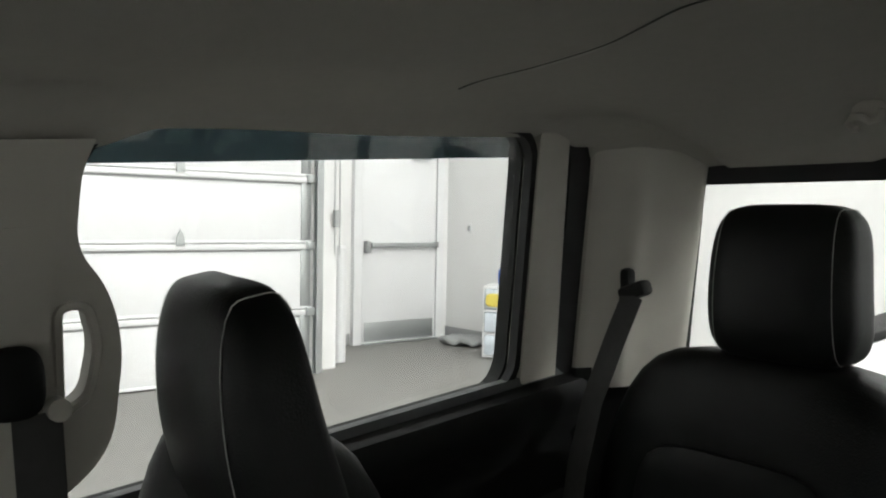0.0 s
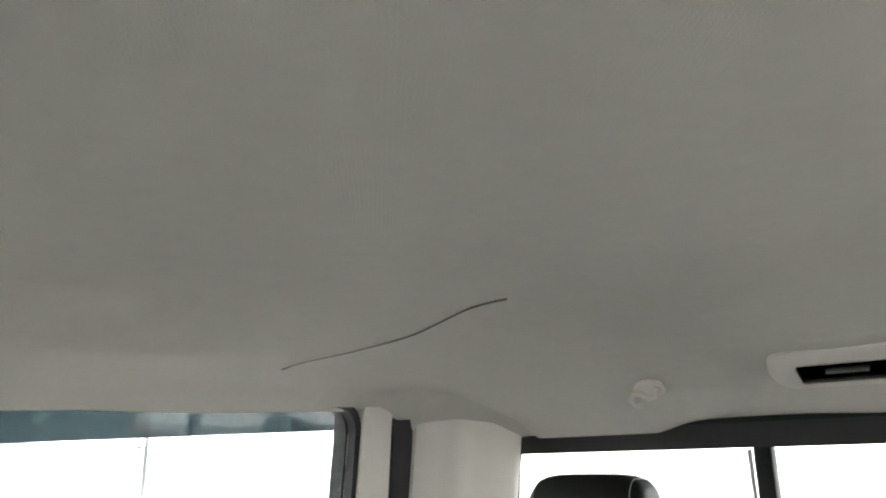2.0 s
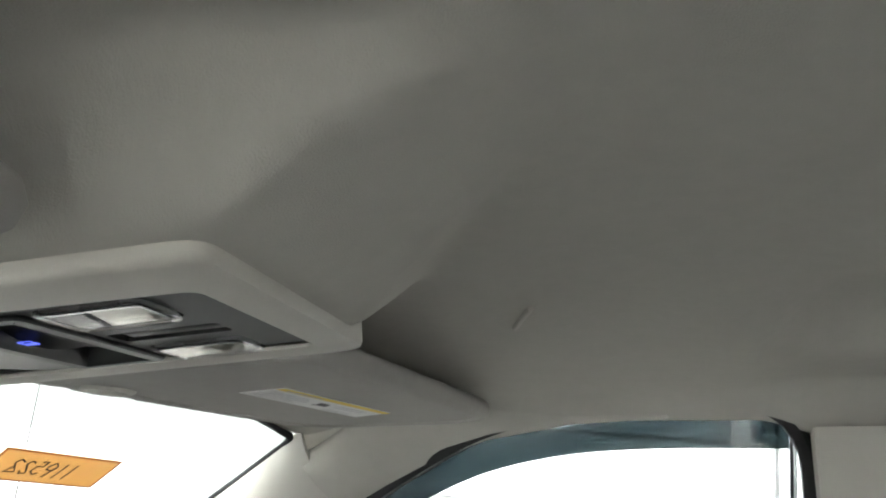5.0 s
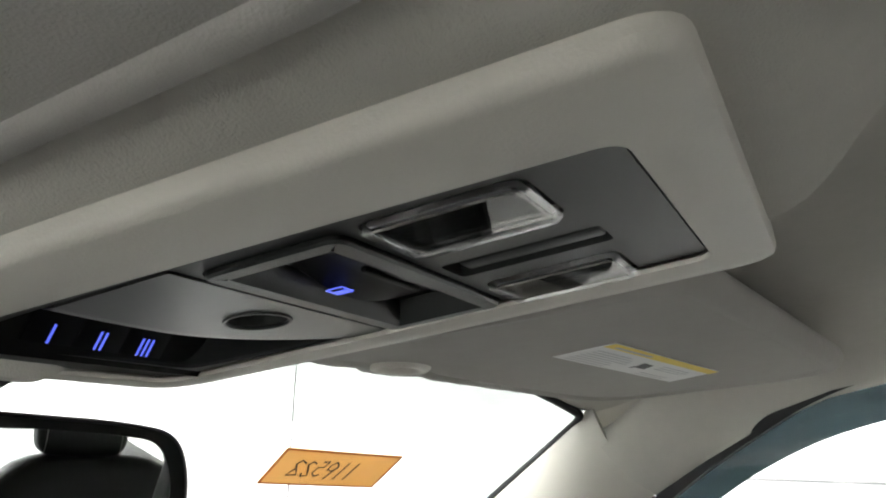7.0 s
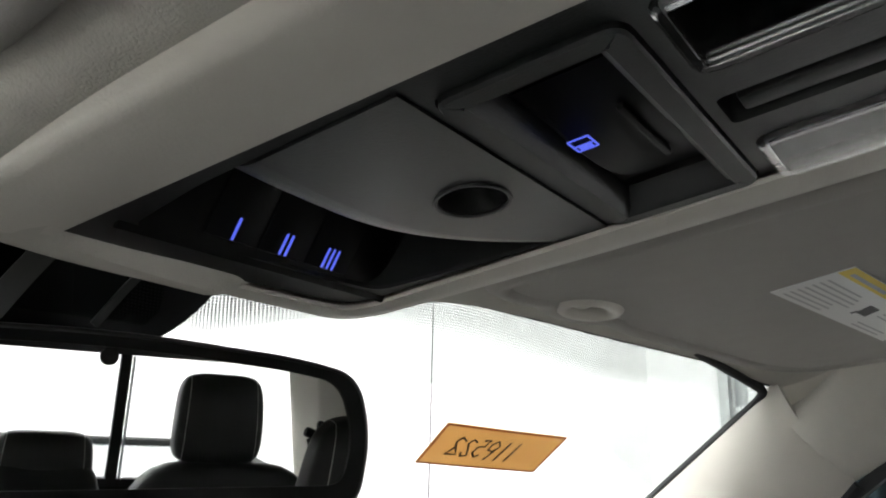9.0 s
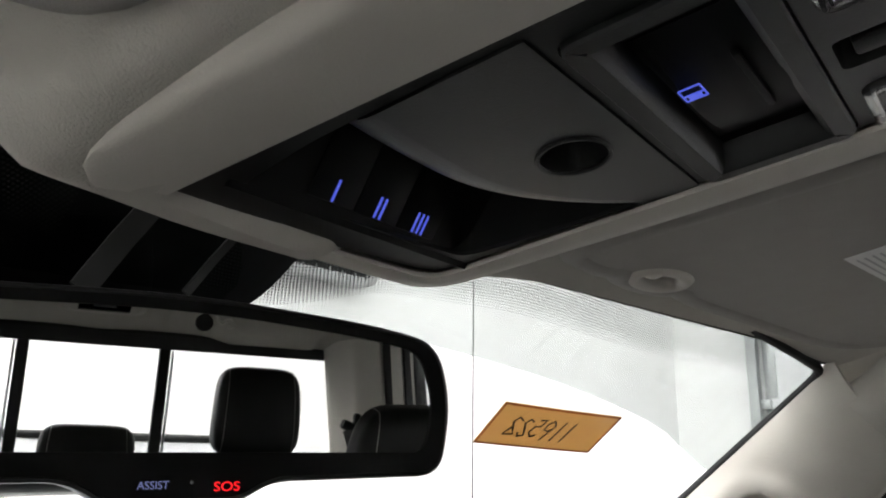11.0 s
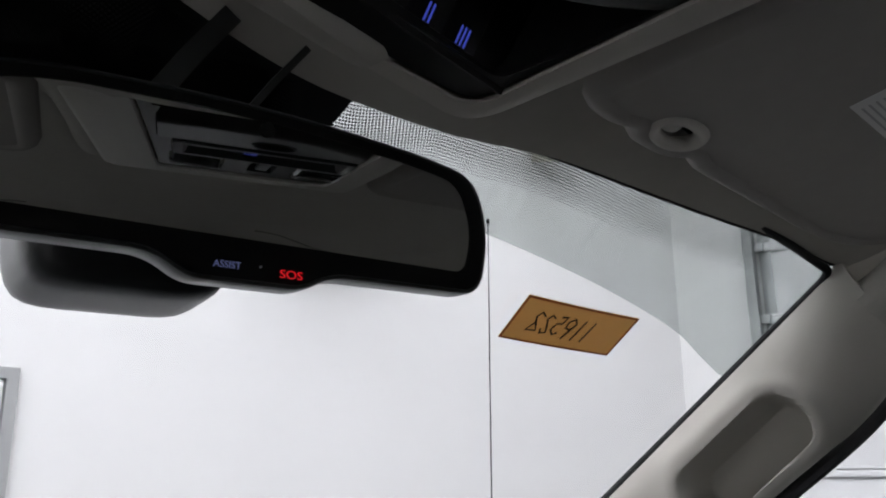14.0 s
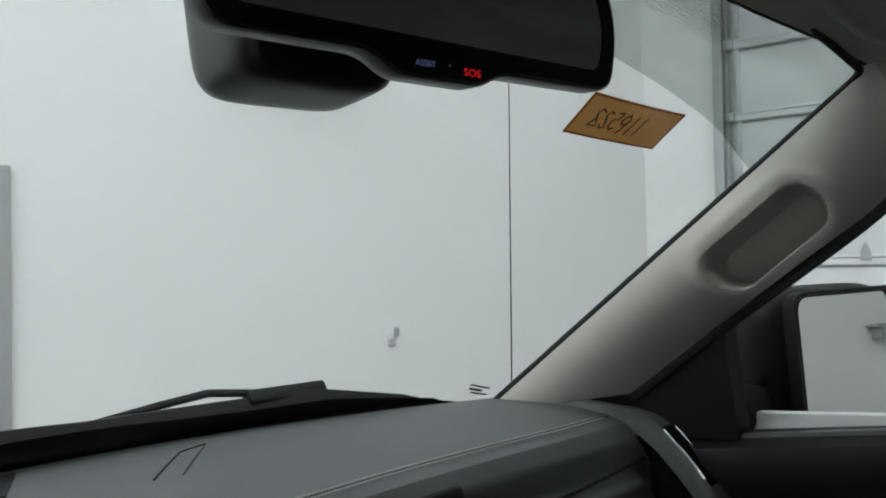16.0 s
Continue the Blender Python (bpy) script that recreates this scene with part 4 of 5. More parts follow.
# ---- overhead console ----
def loft(loops, bm=None, cap_first=False, cap_last=False):
    bm = bm or bmesh.new()
    rs = [[bm.verts.new(p) for p in l] for l in loops]
    n = len(rs[0])
    for a, b in zip(rs, rs[1:]):
        for i in range(n):
            bm.faces.new((a[i], a[(i + 1) % n], b[(i + 1) % n], b[i]))
    if cap_first:
        bm.faces.new(rs[0])
    if cap_last:
        bm.faces.new(rs[-1])
    return bm


def oblong(cx, cy, w, h, r, seg=5):
    return rounded([(cx - w / 2, cy - h / 2), (cx + w / 2, cy - h / 2), (cx + w / 2, cy + h / 2), (cx - w / 2, cy + h / 2)], r, seg)


def flat(z):
    """Lays an outline into a level plane, with depth going up."""
    return lambda u, v, d: Vector((u, v, z + d))


turn = Matrix.Rotation(radians(6.1), 4, "Z") @ Matrix.Rotation(math.atan(-0.09), 4, "X")
con = thing("overhead_console", Matrix.Translation((0, -0.25, 1.787)) @ turn, "pale overhead console with black insert, lamps and buttons", "console")
BEZ = rounded([(-0.103, 0.180), (0.0775, 0.171), (0.0785, 0.02), (0.0785, -0.163), (-0.088, -0.163)], [0.008, 0.02, 0.05, 0.010, 0.010], 6)


RIM = rounded([(-0.147, 0.186), (0.094, 0.186), (0.107, 0.02), (0.109, -0.191), (-0.141, -0.193)], [0.040, 0.03, 0.05, 0.016, 0.016], 6)


def flange(f, z):
    """A loop of the pale rim, f of the way from the insert to the outer edge."""
    return [Vector((*Vector(p).lerp(Vector(q), f), z)) for p, q in zip(BEZ, RIM)]


part("housing", loft([flange(f, z) for f, z in ((0.0, 0.0012), (0.02, -0.0010), (0.4, -0.0024), (0.86, -0.0020), (0.95, -0.0006), (1.0, 0.0028), (1.0, 0.012), (1.0, 0.050))]), M_TRIM, con)
LAMPS = ((-0.0535, -0.0945, 0.0455, 0.062), (0.0595, -0.0955, 0.0425, 0.062))
LA, LB = [oblong(*q, 0.006) for q in LAMPS]
SLOT = oblong(0.0065, -0.0965, 0.0245, 0.072, 0.004)
SW = rounded([(-0.0765, 0.0105), (0.0775, 0.0105), (0.0785, -0.0555), (-0.0755, -0.0545)], 0.008)
OPEN = rounded([(-0.0885, 0.0145), (0.0770, 0.0145), (0.0782, 0.035), (0.0745, 0.09), (0.067, 0.144), (-0.083, 0.150), (-0.0885, 0.105)], [0.004, 0.004, 0.01, 0.03, 0.012, 0.008, 0.01])
inset = ring_of(BEZ, -0.0016)
part("insert", plate(inset, flat(0.0022), 0.002, [ring_of(LA, 0.002), ring_of(LB, 0.002), SLOT, ring_of(SW, 0.001), OPEN]), M_BEZEL, con, "dark grey plastic insert")
part("slot_recess", loft([[Vector((*p, 0.0022)) for p in SLOT], [Vector((*p, 0.014)) for p in ring_of(SLOT, -0.002)]], cap_last=True), M_BLACK, con, "black slot")
part("slot_bar", box(0.012, 0.064, 0.004, (0.0085, -0.0985, 0.0055), 0.0015), M_BEZEL, con)
part("opening_wall", loft([[Vector((*p, 0.0032)) for p in ring_of(OPEN, 0.0006)], [Vector((*p, 0.046)) for p in ring_of(OPEN, 0.001)]]), M_BLACK, con, "black inner wall of the recess")
part("well", plate(ring_of(BEZ, -0.003), flat(0.045), 0.002), M_BLACK, con)
# bin lid, dished towards its round finger pull
DX, DY = 0.001, 0.0425
DIM = [(DX + 0.0172 * math.cos(2 * math.pi * i / 28), DY + 0.0150 * math.sin(2 * math.pi * i / 28)) for i in range(28)]
dish = lambda u, v, d: Vector((u, v, 0.0012 + d))
lid_y = lambda x: 0.080 - (4.6 if x > -0.02 else 0.8) * (x + 0.02) ** 2
XS = [-0.0875 + 0.165 * k / 40 for k in range(41)]
lb = plate([(-0.0875, 0.0152), (0.0775, 0.0152)] + [(x, lid_y(x)) for x in reversed(XS)], dish, 0.0015, [DIM])
roll = lambda u, v: Vector((-0.0875 + 0.165 * u, lid_y(-0.0875 + 0.165 * u) + 0.024 * math.sin(min(1.0, v / 0.75) * math.pi / 2), 0.0012 + 0.024 * (1 - math.cos(min(1.0, v / 0.75) * math.pi / 2)) + 0.07 * max(0.0, v - 0.75)))
grid(40, 14, roll, lb)
lid = part("bin_lid", lb, M_BEZEL_LIT, con, "dark grey bin lid with finger pull")
part("finger_pull", loft([[dish(u, v, 0.0) for u, v in DIM], [dish(DX + (u - DX) * 0.94, DY + (v - DY) * 0.94, 0.005) for u, v in DIM], [dish(DX + (u - DX) * 0.6, DY + (v - DY) * 0.6, 0.012) for u, v in DIM]], cap_last=True), M_BLACK, lid)
part("pull_rim", sweep([dish(u, v, 0.0) for u, v in DIM], ring(0.0011, 6), closed=True), M_BEZEL, lid)
# remote buttons in their sloping black field
pod = part("button_field", grid(24, 10, lambda u, v: (-0.090 + 0.168 * u, 0.150 - 0.040 * v, -0.0005 + 0.048 * v), shift=(0, 0.002, 0.001)), M_GLOSS, con, "black button field")
for k, bx in enumerate((-0.0368, -0.0060, 0.0250)):
    bt = part("button", box(0.0296, 0.034, 0.0016, (0, 0, 0), 0.0006), M_GLOSS, con, at=Matrix.Translation((bx, 0.1335, 0.0190)) @ Matrix.Rotation(math.atan(-1.2), 4, "X"))
    for q in range(k + 1):
        part("mark", box(0.0013, 0.0105, 0.0004, ((q - k / 2) * 0.0036, 0.0112, -0.00105)), M_BLUE, bt, "glowing blue stroke")
# sliding window switch
sw = part("switch_bezel", loft([[Vector((*p, z)) for p in ring_of(SW, g)] for g, z in ((0.0, 0.006), (0.0, 0.0006), (-0.001, -0.0006), (-0.0085, -0.0008), (-0.0115, 0.002), (-0.0135, 0.012))]), M_BEZEL, con)
part("switch_well", plate(ring_of(SW, -0.011), flat(0.012), 0.002), M_GLOSS, sw)
rock = part("rocker", grid(16, 16, lambda u, v: (-0.047 + 0.100 * u, -0.050 + 0.046 * v, 0.0105 - 0.012 * math.sin(math.pi * u) * (0.35 + 0.65 * abs(2 * v - 1) ** 1.5) * smooth(0, 0.12, v) * smooth(1, 0.88, v)), shift=(0, 0, 0.001)), M_GLOSS, sw, "gloss black rocker switch")
part("rocker_ridge", box(0.05, 0.003, 0.003, (0.002, -0.033, 0.0045), 0.001), M_BLACK, sw)
ic = bmesh.new()
for px, py, sx, sy in ((-0.022, -0.0235, 0.010, 0.0006), (-0.022, -0.0315, 0.010, 0.0006), (-0.027, -0.0275, 0.0006, 0.008), (-0.017, -0.0275, 0.0006, 0.008), (-0.0212, -0.0275, 0.0006, 0.008), (-0.0190, -0.0275, 0.0036, 0.0050)):
    box(sx, sy, 0.0005, (px + 0.010, py + 0.014, 0.0012), bm=ic)
part("icon", ic, M_BLUE, sw, "glowing blue window symbol")
# two reading lamps
for loop, (cx, cy, w, _) in zip((LA, LB), LAMPS):
    lp = part("reading_lamp", loft([[Vector((*p, z)) for p in ring_of(loop, g)] for g, z in ((0.0015, 0.005), (0.0015, 0.0), (0.0, -0.0012), (-0.003, -0.001), (-0.0035, 0.002))]), M_RIB, con, "clear ribbed reading lamp")
    part("reflector", loft([[Vector((*p, z)) for p in ring_of(loop, g)] for g, z in ((-0.001, 0.003), (-0.006, 0.010), (-0.012, 0.0125))], cap_last=True), M_REFL, lp, "silver reflector")
    part("lens", plate(ring_of(loop, -0.0025), flat(-0.0002), 0.0012), M_LENS, lp, "clear lens")
    part("bulb", rod((cx - 0.001, cy + 0.016, 0.0055), (cx - 0.001, cy - 0.004, 0.0055), 0.0042, 12), M_RIB, lp, "small clear bulb")
    for q in range(18):
        part("rib", box(0.0085, 0.0011, 0.0016, (cx + 0.007, cy + 0.010 - 0.0021 * q, 0.0022), 0.0), M_RIB, lp)

# ---- sun visors ----
def visor_at(u, v, d):
    return Vector((u, v, 1.792 - 0.015 * (u - 0.3) - 0.03 * (v + 0.25) + d))


VIS = rounded([(0.137, -0.112), (0.180, -0.109), (0.199, -0.117), (0.212, -0.106), (0.256, -0.106), (0.275, -0.120), (0.300, -0.112), (0.57, -0.118), (0.648, -0.140), (0.650, -0.330), (0.61, -0.385), (0.137, -0.376)],
              [0.03, 0.02, 0.01, 0.02, 0.02, 0.02, 0.04, 0.08, 0.04, 0.05, 0.06, 0.03], 6)
HOL = [(0.233 + 0.027 * math.cos(2 * math.pi * i / 24), -0.125 + 0.0150 * math.sin(2 * math.pi * i / 24)) for i in range(24)]
for sgn in (1, -1):
    # the driver's visor sits a little further out and back
    ox, oy = (0.0, 0.0) if sgn > 0 else (0.050, -0.050)
    fl = lambda u, v, d: Vector((sgn * (visor_at(u, v, d).x + ox), visor_at(u, v, d).y + oy, visor_at(u, v, d).z))
    vz = thing("sun_visor", pose(0, 0, 0), "pale cloth-covered sun visor folded up" + (" with airbag label" if sgn > 0 else ""), "sun visor", "pair of sun visors")
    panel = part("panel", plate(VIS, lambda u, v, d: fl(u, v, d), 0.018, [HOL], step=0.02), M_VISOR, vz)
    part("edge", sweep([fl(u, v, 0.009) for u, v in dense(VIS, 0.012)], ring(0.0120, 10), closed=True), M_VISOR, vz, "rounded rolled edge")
    part("clip_rim", sweep([fl(u, v, 0.003) for u, v in HOL], ring(0.0062, 10), closed=True), M_TRIM, vz, "moulded clip rim")
    part("clip_cup", loft([[fl(u, v, 0.004) for u, v in HOL], [fl(0.233 + (u - 0.233) * 0.95, -0.124 + (v + 0.124) * 0.95, 0.015) for u, v in HOL]], cap_last=True), M_BLACK, vz, "dark clip hollow")
    part("clip_knob", pad(0.022, 0.015, 0.016, 6, 2.4, lambda c: c + fl(0.219, -0.127, 0.006)), M_TRIM, vz)
    part("pivot_rod", rod(fl(0.60, -0.158, 0.010), fl(0.685, -0.160, 0.010), 0.006, 12), M_TRIM, vz)
    if sgn > 0:
        ST = [Vector((0.291, -0.228)), Vector((0.274, -0.286)), Vector((0.512, -0.296)), Vector((0.544, -0.238))]

        def on_st(u, v, d=0.0):
            p = ST[0].lerp(ST[3], u).lerp(ST[1].lerp(ST[2], u), v)
            return visor_at(p.x, p.y, -0.0006 - d)
        lab = part("warning_label", grid(16, 6, lambda u, v: on_st(u, v), shift=(0, 0, 0.0004)), M_PAPER, vz, "white warning label")
        part("header", grid(16, 2, lambda u, v: on_st(u, 0.80 + 0.2 * v, 0.0004)), M_YELLOW, lab, "yellow header strip")
        tx = bmesh.new()
        rnd = random.Random(4)
        for r0 in range(7):
            for c0 in range(2):
                a0 = 0.04 + 0.56 * c0
                b0 = a0 + rnd.uniform(0.26, 0.36)
                if c0 == 0 or r0 not in (2, 3):
                    grid(6, 1, lambda u, v: on_st(a0 + (b0 - a0) * u, 0.08 + 0.09 * r0 + 0.03 * v, 0.0004), tx)
        grid(5, 1, lambda u, v: on_st(0.05 + 0.3 * u, 0.86 + 0.06 * v, 0.0008), tx)
        tagged(part("print", tx, M_PRINT, lab, "grey lines of small print"), kind="stuff")
        pc = bmesh.new()
        grid(4, 2, lambda u, v: on_st(0.47 + 0.09 * u - 0.03 * v, 0.34 + 0.25 * v, 0.0004), pc)
        grid(2, 2, lambda u, v: on_st(0.455 + 0.02 * u, 0.28 + 0.1 * v, 0.0004), pc)
        part("pictogram", pc, M_INK, lab, "small black pictogram")
hk = thing("liner_clip", pose(0.36, -0.488, liner_z(0.36, -0.488)), "small pale clip in the headliner", "clip")
part("strip", sweep([(-0.028, -0.014, liner_z(0.332, -0.502) - liner_z(0.36, -0.488) - 0.0004), (0.0, 0.0, -0.0006), (0.028, 0.014, liner_z(0.388, -0.474) - liner_z(0.36, -0.488) - 0.0004)], ring(0.0030, 8)), M_TRIM, hk)
# ---- rear-view mirror ----
mn = Vector(MIRROR_NORMAL).normalized()
mx_ = Vector((0, 0, 1)).cross(mn).normalized()
if mx_.x < 0:
    mx_ = -mx_
mz_ = mx_.cross(-mn)
MM = Matrix.Translation((-0.0335, -0.011, 1.6635)) @ Matrix((mx_, -mn, mz_)).transposed().to_4x4()
mi = thing("rear_view_mirror", MM, "black framed rear-view mirror with lit call buttons", "mirror")
MO = rounded([(0.134, 0.002), (0.141, 0.045), (0.130, 0.080), (0.088, 0.0870), (-0.02, 0.094), (-0.13, 0.089), (-0.172, 0.080), (-0.181, 0.045), (-0.172, 0.003), (-0.075, 0.003), (-0.056, -0.0085), (0.008, -0.0085), (0.026, 0.001)],
             [0.016, 0.03, 0.018, 0.05, 0.08, 0.05, 0.02, 0.03, 0.016, 0.012, 0.008, 0.008, 0.012], 6)
MG = rounded([(0.1215, 0.0155), (0.1275, 0.044), (0.117, 0.0735), (0.084, 0.0785), (-0.02, 0.0855), (-0.125, 0.081), (-0.16, 0.073), (-0.168, 0.045), (-0.160, 0.0165)],
             [0.01, 0.03, 0.013, 0.05, 0.08, 0.05, 0.015, 0.03, 0.01], 6)
face = lambda y: (lambda l, g: [Vector((p[0], y, p[1])) for p in ring_of(l, g)])
shell = [face(0.0025)(MO, -0.004), face(0.0)(MO, -0.0022), face(0.001)(MO, -0.0006), face(0.004)(MO, 0.0), face(0.016)(MO, 0.0), face(0.026)(MO, -0.006), face(0.032)(MO, -0.018)]
part("shell", loft(shell, cap_last=True), M_SATIN, mi)
part("rim", plate(ring_of(MO, -0.003), lambda u, v, d: Vector((u, 0.0008 + d, v)), 0.002, [ring_of(MG, 0.0)]), M_GLOSS, mi, "black rim with button chin")
part("glass", plate(ring_of(MG, 0.0006), lambda u, v, d: Vector((u, 0.0018 + d, v)), 0.002), M_MIRROR, mi, "silvered glass")
part("light_sensor", rod((-0.0165, 0.0016, 0.0795), (-0.0165, 0.0008, 0.0795), 0.0044, 20), M_GLOSS, mi, "dark round sensor")


def letters(name, text, size, material, parent, m):
    cu = bpy.data.curves.new(name, "FONT")
    cu.body, cu.size, cu.align_x, cu.align_y, cu.extrude = text, size, "CENTER", "CENTER", 0.0001
    tmp = bpy.data.objects.new(name, cu)
    scene.collection.objects.link(tmp)
    me = bpy.data.meshes.new_from_object(tmp.evaluated_get(bpy.context.evaluated_depsgraph_get()))
    bpy.data.objects.remove(tmp)
    me.materials.clear()
    me.materials.append(material)
    ob = new(name, me)
    ob.matrix_basis = m
    ob.parent = parent
    return ob


up = Matrix.Rotation(radians(90), 4, "X")
tagged(letters("assist_text", "ASSIST", 0.0052, M_PALEBLUE, mi, Matrix.Translation((-0.0357, 0.0004, 0.0009)) @ up), "pale blue lettering")
tagged(letters("sos_text", "SOS", 0.0064, M_RED, mi, Matrix.Translation((0.0008, 0.0004, -0.0005)) @ up @ Matrix.Diagonal((1.25, 1, 1, 1))), "glowing red lettering")
part("indicator", rod((-0.0172, 0.0008, 0.002), (-0.0172, 0.0002, 0.002), 0.0007, 8), M_GREY, mi)
part("ball_joint", rod((-0.06, 0.025, 0.045), (-0.07, 0.075, 0.055), 0.012, 14), M_BLACK, mi)
pd = thing("sensor_housing", MM, "black plastic sensor housing at the mirror foot", "housing")
part("cover", pad(0.126, 0.090, 0.104, 10, 6.0, lambda c: Vector((c.x * (1 + 1.6 * c.z) - 0.062, c.y * (1 + 1.5 * c.z) + 0.103, c.z + 0.043 - 0.10 * c.y))), M_SATIN, pd)
part("foot", box(0.10, 0.05, 0.02, (-0.064, 0.115, 0.092), 0.006), M_BLACK, pd)
MI = MM.inverted()
# two thin dark strips rising beside the housing
for w, ends in ((0.006, ((-0.106, 0.006, 1.755), (-0.090, 0.0, 1.782), (-0.070, -0.006, 1.812))), (0.0022, ((-0.050, 0.006, 1.762), (-0.039, -0.003, 1.781), (-0.022, -0.014, 1.806)))):
    part("edge_strip", sweep([MI @ Vector(p) for p in ends], [(-w, -0.002), (w, -0.002), (w, 0.002), (-w, 0.002)], up=(0, 1, 0)), M_COVER, pd, "thin dark strip beside the housing")

# ---- rear dome lamp and coat hook ----
zl = liner_z(0, -1.752) - 0.004
dl = thing("dome_lamp", pose(0, -1.752, zl - 0.007, 37, 0, 0), "pale rear dome lamp with clear ribbed lens", "lamp")
DO = oblong(0, 0, 0.19, 0.068, 0.033, 10)
DI = oblong(0, -0.002, 0.118, 0.035, 0.004)
part("bezel", loft([[Vector((*p, z)) for p in ring_of(DO, g)] for g, z in ((0.004, 0.012), (0.002, -0.002), (-0.004, -0.006), (-0.014, -0.0075))] , cap_last=False), M_TRIM, dl)
part("face_plate", plate(ring_of(DO, -0.0135), flat(-0.0075), 0.003, [DI]), M_TRIM, dl)
part("reflector", loft([[Vector((*p, z)) for p in ring_of(DI, g)] for g, z in ((0.0, -0.006), (-0.004, 0.004), (-0.010, 0.008))], cap_last=True), M_REFL, dl, "silver reflector")
part("lens", plate(DI, flat(-0.0085), 0.0015), M_LENS, dl, "clear lens")
for q in range(9):
    for ss in (-1, 1):
        part("rib", box(0.0012, 0.024, 0.002, (ss * (0.036 + 0.0024 * q), -0.002, -0.0058)), M_RIB, dl)
part("bulb", rod((-0.026, -0.002, -0.001), (0.026, -0.002, -0.001), 0.0065, 12), M_BULB_GLINT, dl, "bulb whitened for the window reflections in the lens")
zh = liner_z(0.288, -1.775) - 0.004
ch = thing("coat_hook", pose(0.288, -1.775, zh - 0.004, 40, 0, 0), "pale plastic coat hook on the rear headliner", "hook")
part("base", pad(0.05, 0.034, 0.010, 6, 3), M_TRIM, ch)
part("hook", sweep([(-0.018, 0.004, -0.004), (-0.012, -0.006, -0.012), (0.0, -0.008, -0.014), (0.008, 0.002, -0.013), (0.016, 0.006, -0.016), (0.024, -0.002, -0.020), (0.020, -0.012, -0.022), (0.012, -0.012, -0.022)], ring(0.0050, 8)), M_TRIM, ch)

# ---- seats ----
def headrest(parent, m, w, d, h, taper=0.08, name="headrest"):
    f = lambda c: Vector((c.x * (1 - taper * (c.z / h + 0.5) ** 2), c.y * (1 - 1.8 * taper * (c.z / h + 0.5) ** 2) + 0.012 * math.cos(math.pi * c.z / h) - 0.02 * (c.x / w * 2) ** 2 * 0.5, c.z))
    hr = part(name, pad(w, d, h, 12, 5.0, f), M_LEATHER, parent, "black leather headrest", at=m)
    for sx in (-1, 1):
        arc = []
        for i in range(25):
            a = -0.35 * math.pi + 1.2 * math.pi * i / 24
            zz = (h * 0.475) * math.sin(a) if abs(a) < math.pi / 2 else (h * 0.475) * math.sin(a)
            yy = d * 0.47 * math.cos(a)
            k = (abs(yy / (d / 2)) ** 5 + abs(zz / (h / 2)) ** 5) ** 0.2
            kk = 0.995 * (1 - 0.78 ** 5) ** 0.2 / max(k, 1e-3)
            arc.append(f(Vector((sx * w * 0.40, yy * kk, zz * kk))) * 1.004)
        part("stitching", sweep(arc, ring(0.0007, 5), up=(1, 0, 0)), M_THREAD, hr, "grey stitching")
    for sx in (-0.06, 0.06):
        part("post", rod((sx, 0, -h / 2 - 0.06), (sx, 0, -h / 2 + 0.02), 0.006, 10), M_STEEL, hr, "chrome post")
    return hr


for sgn in (1, -1):
    st = thing("front_seat", pose(sgn * 0.40, -0.78, 0.68), "black leather front seat with stitched headrest", "seat", "front seats")
    lean = Matrix.Rotation(radians(12), 4, "X")
    part("backrest", pad(0.52, 0.15, 0.68, 10, 4.5, lambda c: Vector((c.x * (1 - 0.36 * smooth(0.1, 0.34, c.z)) + sgn * 0.075 * smooth(0.1, 0.34, c.z), c.y, c.z))), M_LEATHER, st, at=Matrix.Translation((sgn * 0.060, -0.160, 0.490)) @ lean)
    for sx in (-1, 1):
        part("side_bolster", pad(0.10, 0.17, 0.56, 8, 3.5, lambda c: Vector((c.x, c.y + 0.02, c.z))), M_LEATHER, st, at=Matrix.Translation((sgn * 0.060 + sx * 0.22, -0.13, 0.42 if sx == sgn else 0.36)) @ lean)
    part("cushion", pad(0.52, 0.54, 0.16, 8, 4.5), M_LEATHER, st, at=pose(0, 0.10, 0.18, 6))
    part("base", box(0.44, 0.44, 0.10, (0, 0.08, 0.05), 0.02), M_BLACK, st)
    headrest(st, Matrix.Translation((sgn * 0.092, -0.185, 0.852)) @ Matrix.Rotation(radians(-8), 4, "X") @ Matrix.Rotation(radians(-6 * sgn), 4, "Z"), 0.272, 0.100, 0.240, 0.22)

bench = thing("rear_bench", pose(0, -1.70, 0.68), "black leather rear bench seat with three headrests", "seat")
part("cushion", pad(1.40, 0.50, 0.18, 10, 6), M_LEATHER, bench, at=pose(0, 0.22, 0.25))
for cx, w in ((-0.42, 0.55), (0.0, 0.28), (0.42, 0.55)):
    part("backrest", pad(w, 0.15, 0.62, 10, 4.5, lambda c: Vector((c.x * (1 - (0.16 if w > 0.3 else 0.0) * smooth(0.05, 0.31, c.z)) , c.y, c.z))), M_LEATHER, bench, at=Matrix.Translation((cx, -0.02, 0.475)) @ Matrix.Rotation(radians(8), 4, "X"))
    if w > 0.3:
        part("backrest_panel", pad(w * 0.58, 0.03, 0.42, 8, 5), M_LEATHER, bench, at=Matrix.Translation((cx * 1.03, 0.060, 0.44)) @ Matrix.Rotation(radians(8), 4, "X"))
for cx, zz, w, h in ((0.395, 0.887, 0.222, 0.225), (-0.395, 0.887, 0.222, 0.225), (0.0, 0.775, 0.22, 0.13)):
    headrest(bench, Matrix.Translation((cx, -0.06, zz)) @ Matrix.Rotation(radians(4), 4, "X"), w, 0.10, h)
